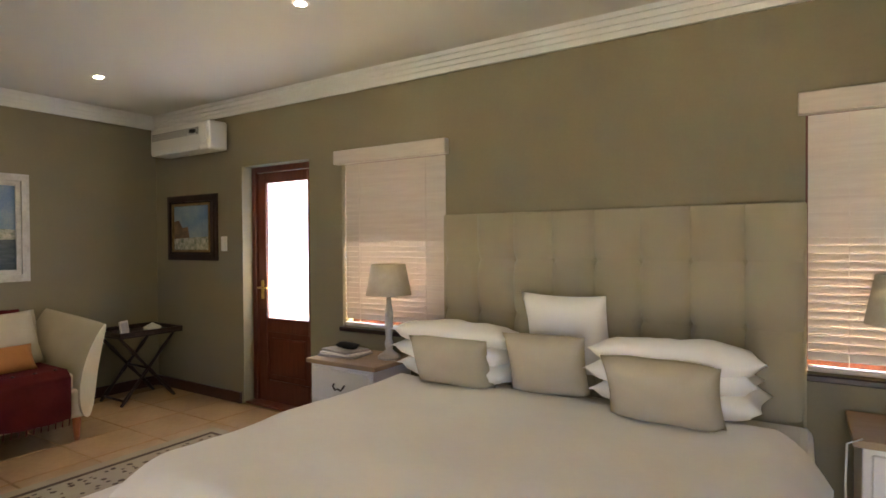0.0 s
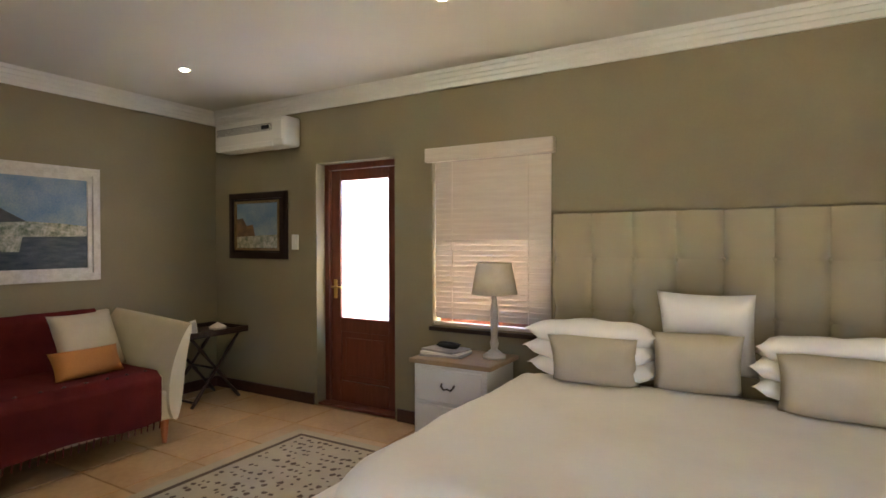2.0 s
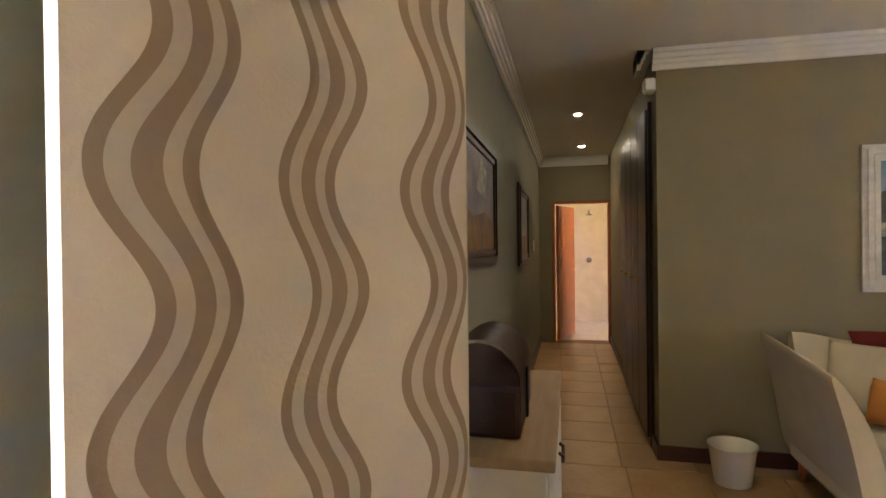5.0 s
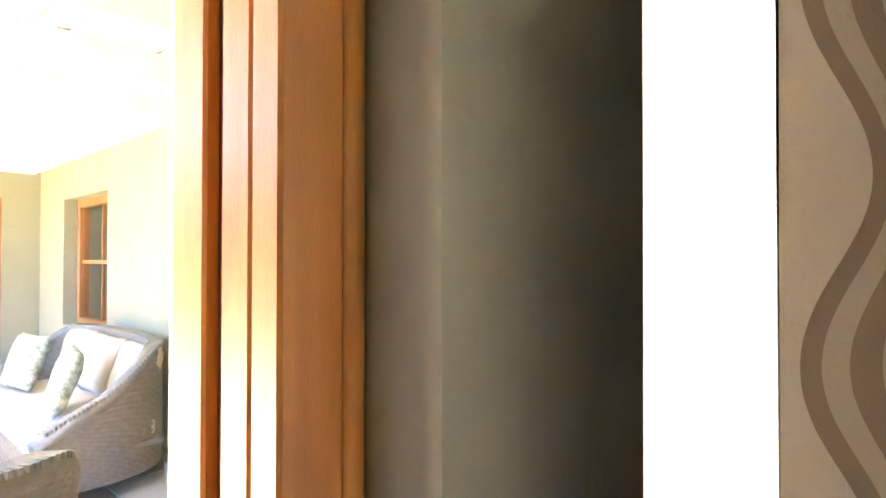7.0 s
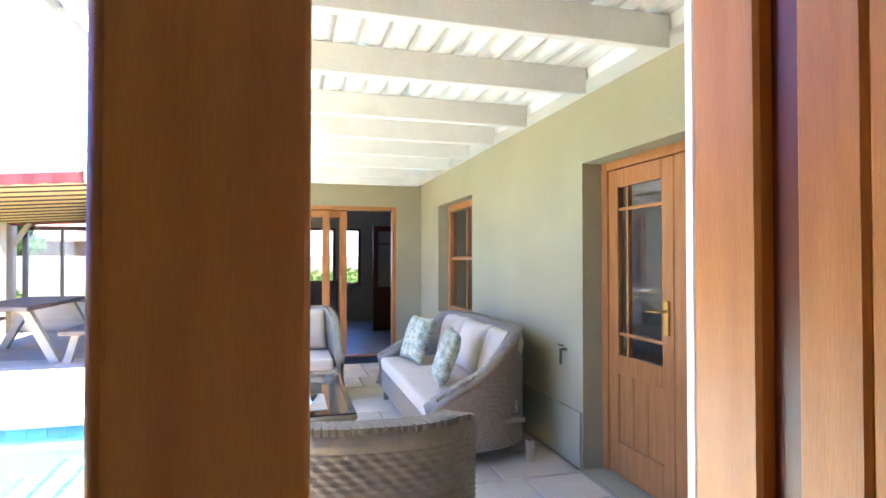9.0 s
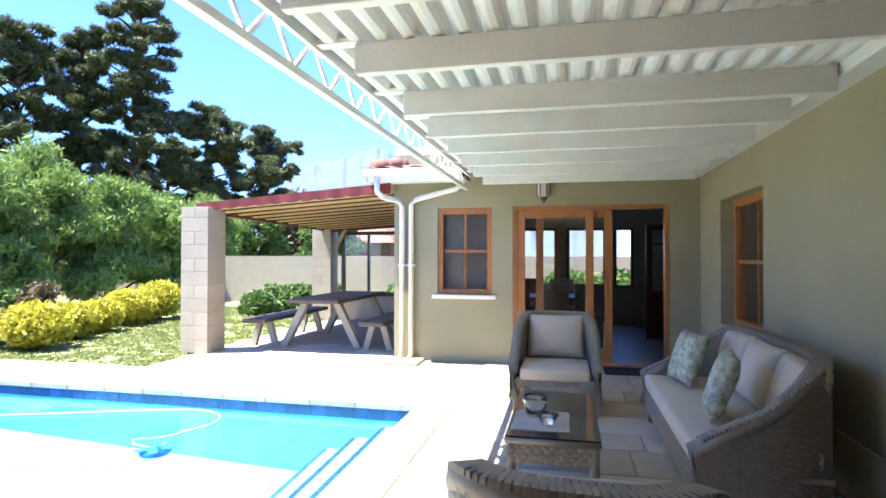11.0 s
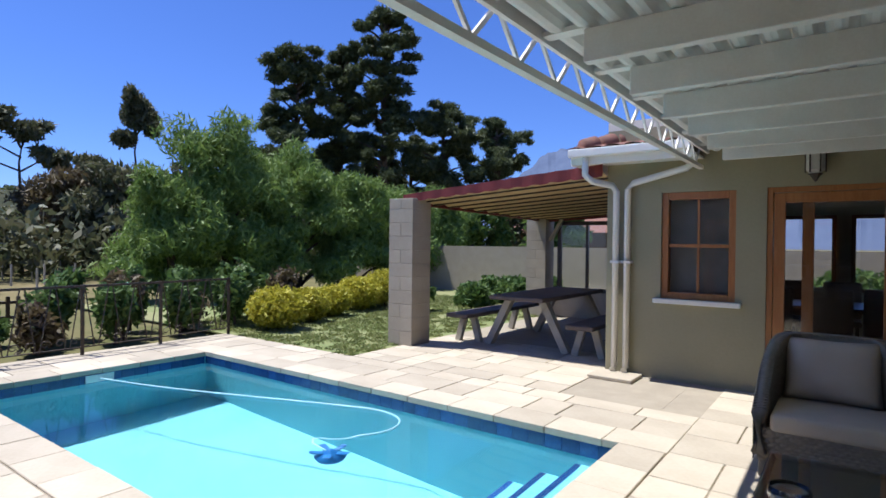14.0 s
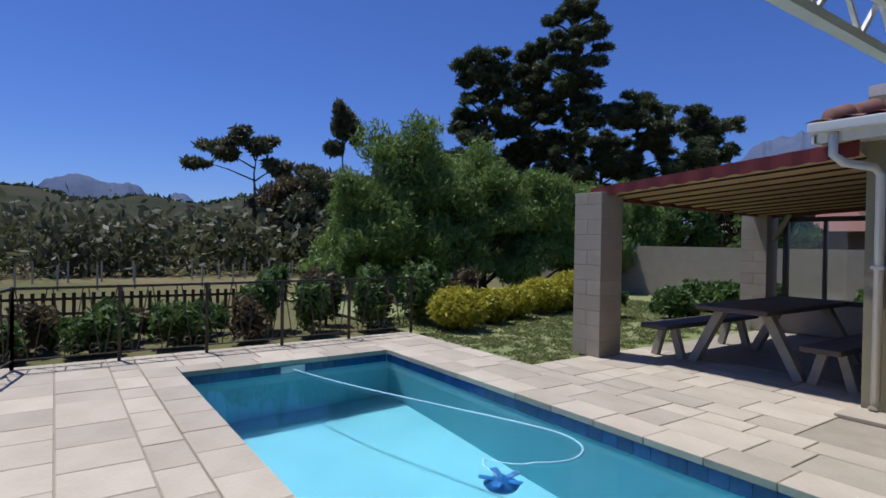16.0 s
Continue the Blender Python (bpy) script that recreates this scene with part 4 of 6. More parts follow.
def armchair_sofa():
    s = thing("sofa", "cream two-seat sofa with flared arms and a burgundy throw", "sofa")
    ya, yb, xf, xb = -2.42, -0.88, 3.0, 3.98
    part("seat_base", blocks((xf + 0.04, xb - 0.1, ya + 0.02, yb - 0.02, 0.16, 0.36), bevel=0.02, segments=2), M["sofa"], s)
    part("seat", blocks((xf + 0.02, xb - 0.28, ya + 0.13, yb - 0.13, 0.361, 0.49), bevel=0.035, segments=3), M["sofa"], s, "", True)

    def backf(u, v):
        yy = ya + 0.04 + (yb - ya - 0.08) * u
        h = 0.82 + 0.05 * math.cos((u - 0.5) * math.pi * 2.0) ** 2
        prof = ((0.74, 0.40), (0.80, 0.60), (0.84, 0.80), (0.87, 0.93), (0.90, 1.0), (0.95, 0.98), (0.98, 0.8), (0.97, 0.2))
        k = v * 7
        i = min(int(k), 6)
        fx = prof[i][0] + (prof[i + 1][0] - prof[i][0]) * (k - i)
        fz = prof[i][1] + (prof[i + 1][1] - prof[i][1]) * (k - i)
        return Vector((xf + fx * (xb - xf), yy, fz * h))

    part("backrest", sheet(backf, 24, 28), M["sofa"], s, "", True)
    for side, y0 in ((-1, ya), (1, yb)):
        def arm(u, v, side=side, y0=y0):
            a = 2 * math.pi * v
            x = xf + (xb - xf) * u
            top = 0.80 + 0.06 * u ** 0.8
            flare = 0.15
            cz = 0.16 + (top - 0.16) * (0.5 - 0.5 * math.cos(a) if 0 else 0.5 + 0.5 * math.sin(a))
            hz = (cz - 0.16) / (top - 0.16)
            th = 0.065 - 0.025 * hz
            yy = y0 - side * 0.06 + side * flare * hz ** 2.2 + side * th * math.cos(a)
            return Vector((x + 0.04 * hz * (1 - u), yy, cz))
        part("arm", sheet(arm, 14, 24), M["sofa"], s, "flared cream arm", True)
        endf = [arm(0.0, k / 24) for k in range(24)]
        bm = bmesh.new()
        bm.faces.new([bm.verts.new(p) for p in endf])
        part("arm_front", bm, M["sofa"], s)
    for yy in (ya + 0.10, yb - 0.10):
        for xx in (xf + 0.07, xb - 0.08):
            part("leg", lathe([(0.017, 0), (0.022, 0.06), (0.03, 0.16)], 10, (xx, yy, 0)), M["redoor"], s, "tapered orange-brown leg", True)
    t = thing("throw", "burgundy woven throw draped over the sofa seat and back", "throw")

    def thr(u, v):
        yy = ya + 0.16 + (yb - ya - 0.46) * u
        path = ((0.03, 0.17), (0.025, 0.30), (0.02, 0.46), (0.08, 0.505), (0.35, 0.505), (0.70, 0.51), (0.735, 0.58), (0.785, 0.72), (0.835, 0.83), (0.885, 0.88))
        k = v * (len(path) - 1)
        i = min(int(k), len(path) - 2)
        fx = path[i][0] + (path[i + 1][0] - path[i][0]) * (k - i)
        z = path[i][1] + (path[i + 1][1] - path[i][1]) * (k - i)
        w = 0.008 * noise.noise((yy * 9, z * 9, 3))
        return Vector((xf - 0.018 + fx * (xb - xf) + w - 0.02 * (v > 0.55), yy, z + 0.007 + abs(w) - 0.012 * (v < 0.05) * math.sin(u * 9)))

    part("throw_cloth", sheet(thr, 40, 54), M["throw"], t, "", True)
    for i in range(26):
        yy = ya + 0.17 + i * (yb - ya - 0.48) / 25
        part("tassel", bars(((xf + 0.008, yy, 0.185), (xf + 0.006, yy + 0.006, 0.13), 0.006)), M["throw"], t)
    for i in range(9):
        part("bobble", lathe([(0.001, -0.006), (0.012, 0), (0.001, 0.01)], 8, (xf + 0.09, ya + 0.22 + i * 0.125, 0.515)), M["dark"], t, "", True)


armchair_sofa()
cushion("sofa_cushion", "square oatmeal cushion against the sofa arm", "cushion", 3.53, -2.06, 0.70, 0.46, 0.42, 0.13, 66, -80, M["cush"], "sofa cushions", 21)
cushion("sofa_cushion", "square oatmeal cushion against the sofa arm", "cushion", 3.48, -1.12, 0.69, 0.38, 0.38, 0.12, 68, -130, M["cush"], "sofa cushions", 22)
cushion("bolster_cushion", "oblong burnt orange cushion lying on the burgundy throw", "cushion", 3.32, -1.95, 0.595, 0.44, 0.20, 0.11, 60, -88, M["orange"], "orange cushions", 23)
cushion("bolster_cushion", "burnt orange cushion standing on edge on the sofa", "cushion", 3.28, -1.14, 0.62, 0.24, 0.22, 0.10, 75, -150, M["orange"], "orange cushions", 24)

# folding butler's table
bt = thing("butler_table", "dark folding tray table with crossed turned legs", "table")
part("tray", blocks((3.52, 4.02, -3.42, -2.86, 0.585, 0.60), bevel=0.003), M["dark"], bt)
part("tray_rim", blocks((3.52, 3.535, -3.42, -2.86, 0.60, 0.635), (4.005, 4.02, -3.42, -2.86, 0.60, 0.635), (3.535, 4.005, -3.42, -3.405, 0.60, 0.635), (3.535, 4.005, -2.875, -2.86, 0.60, 0.635), bevel=0.003), M["dark"], bt)
for xx in (3.60, 3.94):
    for a, b in ((-3.38, -2.90), (-2.90, -3.38)):
        n = 9
        part("leg", tube([(xx, a + (b - a) * i / n, 0.58 * i / n) for i in range(n + 1)], [0.013 + 0.006 * (i % 3 == 1) for i in range(n + 1)], 8), M["dark"], bt, "", True)
part("stretcher", bars(((3.60, -3.14, 0.29), (3.94, -3.14, 0.29), 0.02), ((3.60, -2.93, 0.04), (3.94, -2.93, 0.04), 0.02), sides=8), M["dark"], bt, "", True)
pf = thing("photo_frame", "small silver photo frame standing on the tray table", "frame")
part("frame", blocks((-0.06, 0.06, 0, 0.012, 0, 0.12), bevel=0.003), M["silver"], pf)
part("photo", blocks((-0.045, 0.045, -0.002, 0.0, 0.015, 0.105)), M["paper"], pf)
pf.matrix_world = pose(3.66, -2.98, 0.60, -8, 0, -60)
bowl = solid("trinket_box", lathe([(0.03, 0), (0.07, 0.01), (0.075, 0.03), (0.05, 0.045), (0.02, 0.06), (0.004, 0.07)], 18, (3.72, -3.25, 0.60)), M["plastic"], "small white lidded dish on the tray table", "dish", smooth=True)
bin_ = solid("waste_basket", lathe([(0.095, 0), (0.10, 0.01), (0.128, 0.215), (0.136, 0.22), (0.134, 0.23), (0.12, 0.225), (0.098, 0.02), (0.001, 0.02)], 28, (3.80, -0.58, 0)), M["plastic"], "white waste basket on the floor beside the sofa", "basket", smooth=True)

# rug with small dark figures
rug = thing("rug", "cream wool rug with small dark brown motifs", "rug")
part("rug_field", blocks((0.3, 2.45, -2.98, -0.9, 0.0, 0.012), bevel=0.004), M["rug"], rug)
part("border", blocks((2.33, 2.36, -2.88, -1.0, 0.0115, 0.0145), (0.4, 2.36, -2.9, -2.875, 0.0115, 0.0145)), M["rugdark"], rug)
rng = random.Random(4)
bm = bmesh.new()
for i in range(28):
    for j in range(26):
        cx, cy = 0.9 + i * 0.053 + rng.uniform(-0.015, 0.015), -2.82 + j * 0.07 + rng.uniform(-0.02, 0.02)
        if cx > 2.3 or rng.random() < 0.15:
            continue
        k, a0, r = rng.choice((5, 6, 7)), rng.random() * 6, rng.uniform(0.012, 0.024)
        vs = [bm.verts.new((cx + r * rng.uniform(0.5, 1.2) * math.cos(a0 + 6.283 * q / k), cy + r * rng.uniform(0.5, 1.2) * math.sin(a0 + 6.283 * q / k), 0.0135)) for q in range(k)]
        bm.faces.new(vs)
tagged(part("motif", bm, M["rugdark"], rug, "small dark woven motifs"), kind="stuff")

# bathroom door, open
bd = tagged(new("door_2"), "orange timber bathroom door standing open", "door", kind="structure")
part("door_frame", blocks((8.39, 8.53, -0.23, -0.19, 0, 2.0), (8.39, 8.53, 0.53, 0.57, 0, 2.0), (8.39, 8.53, -0.19, 0.53, 1.96, 2.0)), M["redoor"], bd)
leaf_2 = part("door_leaf", blocks((0, 0.70, -0.04, 0, 0.01, 1.95), bevel=0.004), M["redoor"], bd)
part("door_panel", blocks((0.10, 0.60, -0.046, -0.041, 0.15, 0.85), (0.10, 0.60, -0.046, -0.041, 1.05, 1.85), bevel=0.002), M["redoor"], leaf_2)
leaf_2.matrix_world = pose(8.54, 0.525, 0, 0, 0, -19)
part("door_handle", bars(((0.63, -0.04, 1.0), (0.63, -0.08, 1.0), 0.014), ((0.63, -0.078, 1.0), (0.52, -0.078, 1.0), 0.014), sides=8), M["brass"], leaf_2, "", True)
sh = thing("shower_fitting", "dark chrome shower head and mixer on cream tiles", "shower")
part("arm", tube([(10.6, 0.0, 1.95), (10.45, 0.0, 1.98), (10.4, 0.0, 1.92)], 0.012, 8), M["greyplastic"], sh, "", True)
part("head", lathe([(0.01, 0.03), (0.06, 0), (0.001, -0.005)], 14, (10.4, 0, 1.89)), M["greyplastic"], sh, "", True)
mixer = part("mixer", lathe([(0.05, 0), (0.05, 0.03), (0.02, 0.05), (0.001, 0.05)], 14), M["greyplastic"], sh, "", True)
mixer.matrix_world = pose(10.6, 0.0, 1.1, 0, -90, 0)


# ---- patio and house outside ----
XR, YF = 2.03, 8.43
# the wing on the far side of the patio furniture
wall_with_holes("wall_wing", "y", XR, 0.3, 1.09, YF, -0.3, 2.9, [(2.5, 3.9, PAT, 1.90), (6.15, 7.5, 0.62, 1.95)], M["ext"], "sage plastered outside wall of the wing")
setting("wall_wing_inner", blocks((5.2, 5.4, 1.2, 13.0, -0.3, 2.6)), M["inwhite"], "plain wall inside the wing", "wall")
setting("plinth", blocks((XR - 0.02, XR - 0.001, 1.10, 2.49, PAT, 0.28), (XR - 0.02, XR - 0.001, 3.91, YF - 0.001, PAT, 0.28)), M["ext"], "slightly proud plaster plinth", "plinth")
wall_with_holes("wall_far", "x", YF, 0.25, -1.95, 5.4, -0.3, 2.75, [(-1.33, -0.58, 0.82, 2.0), (-0.30, 1.67, PAT, 2.01)], M["ext"], "sage plastered house wall with timber slider and window")
setting("wall_far_side", blocks((-1.95, -1.70, YF + 0.25, 13.0, -0.3, 2.75)), M["ext"], "sage plastered house side wall", "wall")
wall_with_holes("wall_far_back", "x", 13.0, 0.25, -1.95, 5.4, -0.3, 2.75, [(-0.6, 0.2, 0.7, 1.95), (0.4, 1.2, 0.7, 1.95), (1.35, 1.75, 0.7, 1.95)], M["inwhite"], "pale dining room wall with windows")
setting("floor_dining", blocks((-1.70, 5.2, YF + 0.25, 13.0, -0.3, PAT)), M["greyfloor"], "grey tiled dining room floor", "floor")
setting("ceiling_dining", blocks((-1.95, 5.4, YF, 13.25, 2.751, 2.85)), M["ceil"], "plain dining room ceiling", "ceiling")
setting("roof_wing", blocks((XR + 0.02, 5.4, 1.09, YF, 2.9, 3.0)), M["rooftile"], "flat roof over the wing", "roof")
setting("roof_bedroom", blocks((WEST - 0.2, 8.6, BED - 0.3, 1.12, 2.78, 2.95)), M["rooftile"], "roof over the bedroom", "roof")


def sliding_far():
    s = tagged(new("sliding_door_far"), "honey timber sliding door, one leaf slid open", "door", kind="structure")
    y = YF + 0.02
    part("frame", blocks((-0.30, -0.245, y, y + 0.14, PAT, 2.01), (1.615, 1.67, y, y + 0.14, PAT, 2.01), (-0.245, 1.615, y, y + 0.14, 1.955, 2.01), (-0.245, 1.615, y, y + 0.14, PAT + 0.001, PAT + 0.03), bevel=0.003), M["teak"], s)
    for a, b, yy in ((-0.24, 0.745, y + 0.01), (0.0, 0.985, y + 0.07)):
        lf = part("leaf_frame", blocks((a, a + 0.10, yy, yy + 0.045, PAT + 0.03, 1.95), (b - 0.10, b, yy, yy + 0.045, PAT + 0.03, 1.95), (a + 0.1, b - 0.1, yy, yy + 0.045, PAT + 0.03, PAT + 0.2), (a + 0.1, b - 0.1, yy, yy + 0.045, 1.85, 1.95), bevel=0.003), M["teak"], s)
        g = part("pane", blocks((a + 0.1, b - 0.1, yy + 0.02, yy + 0.025, PAT + 0.2, 1.85)), M["glass"], lf)
        g.visible_shadow = False
    part("pull_handle", blocks((0.905, 0.925, y + 0.055, y + 0.07, 0.85, 1.05), bevel=0.003), M["brass"], s)


sliding_far()


def sash(name, label, x0, x1, z0, z1, m):
    """A timber sash window of four panes in the plane y = 0, facing -y, at pose m."""
    w = tagged(new(name), label, "window", kind="structure")
    w.matrix_world = m
    part("window_frame", blocks((x0, x0 + 0.07, 0, 0.1, z0, z1), (x1 - 0.07, x1, 0, 0.1, z0, z1), (x0 + 0.07, x1 - 0.07, 0, 0.1, z0, z0 + 0.07), (x0 + 0.07, x1 - 0.07, 0, 0.1, z1 - 0.08, z1), bevel=0.004), M["teak"], w)
    xm, zm = (x0 + x1) / 2, (z0 + z1) / 2
    part("glazing_bar", blocks((x0 + 0.07, x1 - 0.07, 0.03, 0.07, zm - 0.018, zm + 0.018)), M["teak"], w)
    part("glazing_bar", blocks((xm - 0.012, xm + 0.012, 0.035, 0.065, z0 + 0.07, zm - 0.018), (xm - 0.012, xm + 0.012, 0.035, 0.065, zm + 0.018, z1 - 0.08)), M["teak"], w)
    for a, b in ((x0 + 0.07, xm - 0.012), (xm + 0.012, x1 - 0.07)):
        for c, d in ((z0 + 0.07, zm - 0.018), (zm + 0.018, z1 - 0.08)):
            g = part("pane", blocks((a, b, 0.048, 0.053, c, d)), M["glass"], w)
            g.visible_shadow = False
    return w


w3 = sash("window_3", "honey timber sash window with four panes", -1.33, -0.58, 0.82, 2.0, pose(0, YF + 0.03, 0))
part("window_sill", blocks((-1.40, -0.52, -0.09, 0.03, 0.765, 0.818), bevel=0.006), M["white"], w3, "white painted sill")
part("net_curtain", blocks((-1.30, -0.61, 0.16, 0.165, 0.84, 1.98)), M["greyplastic"], w3, "dim grey inner blind")
sash("window_4", "tall honey timber window in a deep reveal", -7.5, -6.15, 0.62, 1.95, pose(XR + 0.13, 0, 0, 0, 0, -90))

# double doors in the wing
dd = tagged(new("double_door"), "pair of honey timber half-glazed doors, closed", "door", kind="structure")
X = XR + 0.14
part("door_frame", blocks((X, X + 0.1, 3.835, 3.9, PAT, 1.90), (X, X + 0.1, 2.5, 2.565, PAT, 1.90), (X, X + 0.1, 2.565, 3.835, 1.845, 1.90), bevel=0.003), M["teak"], dd)
for a, b, s in ((3.202, 3.832, 1), (2.568, 3.198, -1)):
    lf = part("door_leaf", blocks((X + 0.01, X + 0.055, a, a + 0.10, PAT + 0.01, 1.84), (X + 0.01, X + 0.055, b - 0.10, b, PAT + 0.01, 1.84), (X + 0.01, X + 0.055, a + 0.1, b - 0.1, PAT + 0.01, 0.14), (X + 0.01, X + 0.055, a + 0.1, b - 0.1, 0.56, 0.68), (X + 0.01, X + 0.055, a + 0.1, b - 0.1, 1.73, 1.84), bevel=0.004), M["teak"], dd)
    for k in range(3):
        w = (b - a - 0.2) / 3
        part("door_panel", blocks((X + 0.02, X + 0.045, a + 0.1 + k * w + 0.003, a + 0.1 + (k + 1) * w - 0.003, 0.14, 0.56), bevel=0.004), M["teak"], lf)
    y1 = b - 0.19 if s > 0 else a + 0.19
    part("glazing_bar", blocks((X + 0.02, X + 0.05, y1 - 0.01, y1 + 0.01, 0.68, 1.73), (X + 0.021, X + 0.049, a + 0.1, b - 0.1, 0.80, 0.82), (X + 0.021, X + 0.049, a + 0.1, b - 0.1, 1.58, 1.60)), M["teak"], lf)
    g = part("pane", blocks((X + 0.033, X + 0.038, a + 0.1, b - 0.1, 0.68, 1.73)), M["glass"], lf)
part("handle_plate", blocks((X - 0.004, X + 0.01, 3.235, 3.27, 0.86, 1.05), bevel=0.003), M["brass"], dd, "brass lock plate")
part("door_handle", bars(((X, 3.25, 0.99), (X - 0.05, 3.25, 0.99), 0.016), ((X - 0.05, 3.25, 0.99), (X - 0.05, 3.36, 0.985), 0.016), sides=8), M["brass"], dd, "brass lever handle", True)
tap = thing("wall_tap", "small dark garden tap on the wall", "tap")
part("pipe", bars(((XR, 4.12, 0.66), (XR - 0.05, 4.12, 0.66), 0.02), ((XR - 0.045, 4.12, 0.66), (XR - 0.045, 4.12, 0.56), 0.02), sides=8), M["iron"], tap, "", True)
part("tap_handle", bars(((XR - 0.045, 4.09, 0.69), (XR - 0.045, 4.15, 0.69), 0.012)), M["iron"], tap)

# lantern
ln = thing("wall_lantern", "black iron wall lantern with milky panes", "lantern", at=(0.11, YF - 0.117, 2.03))
ln.scale = (1.3, 1.3, 1.3)
part("glass_body", lathe([(0.03, 0.06), (0.062, 0.09), (0.062, 0.20), (0.055, 0.215)], 6), M["lanternglass"], ln, "milky lantern panes")
part("cap", lathe([(0.085, 0.215), (0.06, 0.255), (0.02, 0.29), (0.012, 0.32), (0.001, 0.325)], 6), M["iron"], ln)
part("finial", lathe([(0.002, 0.0), (0.012, 0.015), (0.03, 0.045), (0.05, 0.062)], 6), M["iron"], ln)
for i in range(6):
    a = i * math.pi / 3
    part("rib", bars(((0.063 * math.cos(a), 0.063 * math.sin(a), 0.07), (0.063 * math.cos(a), 0.063 * math.sin(a), 0.215), 0.01)), M["iron"], ln)
part("wall_bracket", bars(((0, 0.0, 0.30), (0, 0.089, 0.33), 0.016), ((0, 0.085, 0.26), (0, 0.085, 0.36), 0.02)), M["iron"], ln)

# ---- patio roof: beams, lattice girder, curved louvres ----
ZB, XT = 2.24, -0.9
pr = thing("patio_roof", "white louvred patio roof on timber beams and a lattice girder", "roof")
BEAMS = [1.42, 2.13, 2.86, 3.60, 4.44, 5.11, 5.80, 6.50, 7.20, 7.90]
for yy in BEAMS:
    part("roof_beam", blocks((-0.62, 1.86, yy - 0.055, yy, ZB, ZB + 0.155), bevel=0.004), M["whitemetal"], pr)
part("wall_plate", blocks((1.87, XR - 0.001, 1.12, YF - 0.001, 2.33, 2.45), bevel=0.004), M["whitemetal"], pr)
part("fascia", blocks((-0.86, 1.99, YF - 0.10, YF - 0.001, 2.45, 2.62), bevel=0.004), M["whitemetal"], pr)
gd = part("girder_chord", blocks((XT - 0.025, XT + 0.025, 1.12, 8.30, 2.22, 2.26), (XT - 0.025, XT + 0.025, 1.12, 8.30, 2.46, 2.50)), M["whitemetal"], pr)
n = 34
for i in range(n):
    ya, yb = 1.15 + i * 7.1 / n, 1.15 + (i + 1) * 7.1 / n
    part("lattice_bar", bars(((XT, ya, 2.255 if i % 2 else 2.465), (XT, yb, 2.465 if i % 2 else 2.255), 0.016, 0.022)), M["whitemetal"], gd)
part("edge_plate", blocks((XT + 0.05, XT + 0.075, 1.12, 8.32, 2.38, 2.52)), M["whitemetal"], pr)
for yy in BEAMS:
    part("beam_hanger", blocks((-0.85, -0.60, yy - 0.065, yy + 0.01, ZB + 0.158, ZB + 0.18)), M["whitemetal"], pr)


def louvre(length):
    """A curved open blade running along y."""
    bm = bmesh.new()
    prof = [(-0.078, 0.068), (-0.062, 0.03), (-0.04, 0.006), (-0.012, 0.0), (0.016, 0.006), (0.036, 0.03), (0.05, 0.066), (0.084, 0.082)]
    for (xa, za), (xb, zb) in zip(prof, prof[1:]):
        q = [(xa, 0, za), (xb, 0, zb), (xb, length, zb), (xa, length, za)]
        vs = [bm.verts.new(p) for p in q] + [bm.verts.new((p[0], p[1], p[2] + 0.003)) for p in q]
        for f in ((0, 1, 2, 3), (7, 6, 5, 4), (0, 4, 5, 1), (2, 6, 7, 3), (1, 5, 6, 2), (3, 7, 4, 0)):
            bm.faces.new([vs[i] for i in f])
    return mesh_of("louvre", bm, M["whitemetal"], False)


for k, (ya, yb) in enumerate(zip([1.12] + BEAMS, BEAMS + [8.32])):
    me = louvre(yb - ya + 0.03)
    for i in range(20):
        o = new("louvre", me)
        o.parent = pr
        o.location = (-0.74 + i * 0.137, ya - 0.03, ZB + 0.16)
# house eaves, gutter and pipes
ev = thing("gutter", "white eaves gutter and fascia of the house", "gutter")
part("fascia_board", blocks((-2.22, -0.93, 8.02, 8.06, 2.32, 2.47), bevel=0.003), M["white"], ev)
part("trough", blocks((-2.24, -0.93, 7.92, 8.019, 2.40, 2.49), bevel=0.012, segments=2), M["white"], ev)
part("soffit", blocks((-2.22, -0.9, 8.061, 8.43, 2.35, 2.37)), M["white"], ev)
part("side_fascia", blocks((-2.24, -2.20, 8.02, 12.9, 2.32, 2.47)), M["white"], ev)
rf = setting("roof_far", sheet(lambda u, v: Vector((-2.28 + 7.6 * u, 7.96 + 4.6 * v, 2.50 + 0.95 * v * (1 if u else 0.9) + 0.02 * abs(math.sin(u * 110)))), 220, 12), M["rooftile"], "weathered tiled house roof", "roof")
for i in range(6):
    solid("ridge_tile", lathe([(0.10, 0), (0.115, 0.18), (0.09, 0.19)], 12), M["rooftile"], "rounded grey-pink hip tile on the roof corner", "roof tile", "hip tiles", smooth=True).matrix_world = pose(-2.12 + 0.14 * i, 8.06 + 0.2 * i, 2.52 + 0.05 * i, -78, 0, -34)
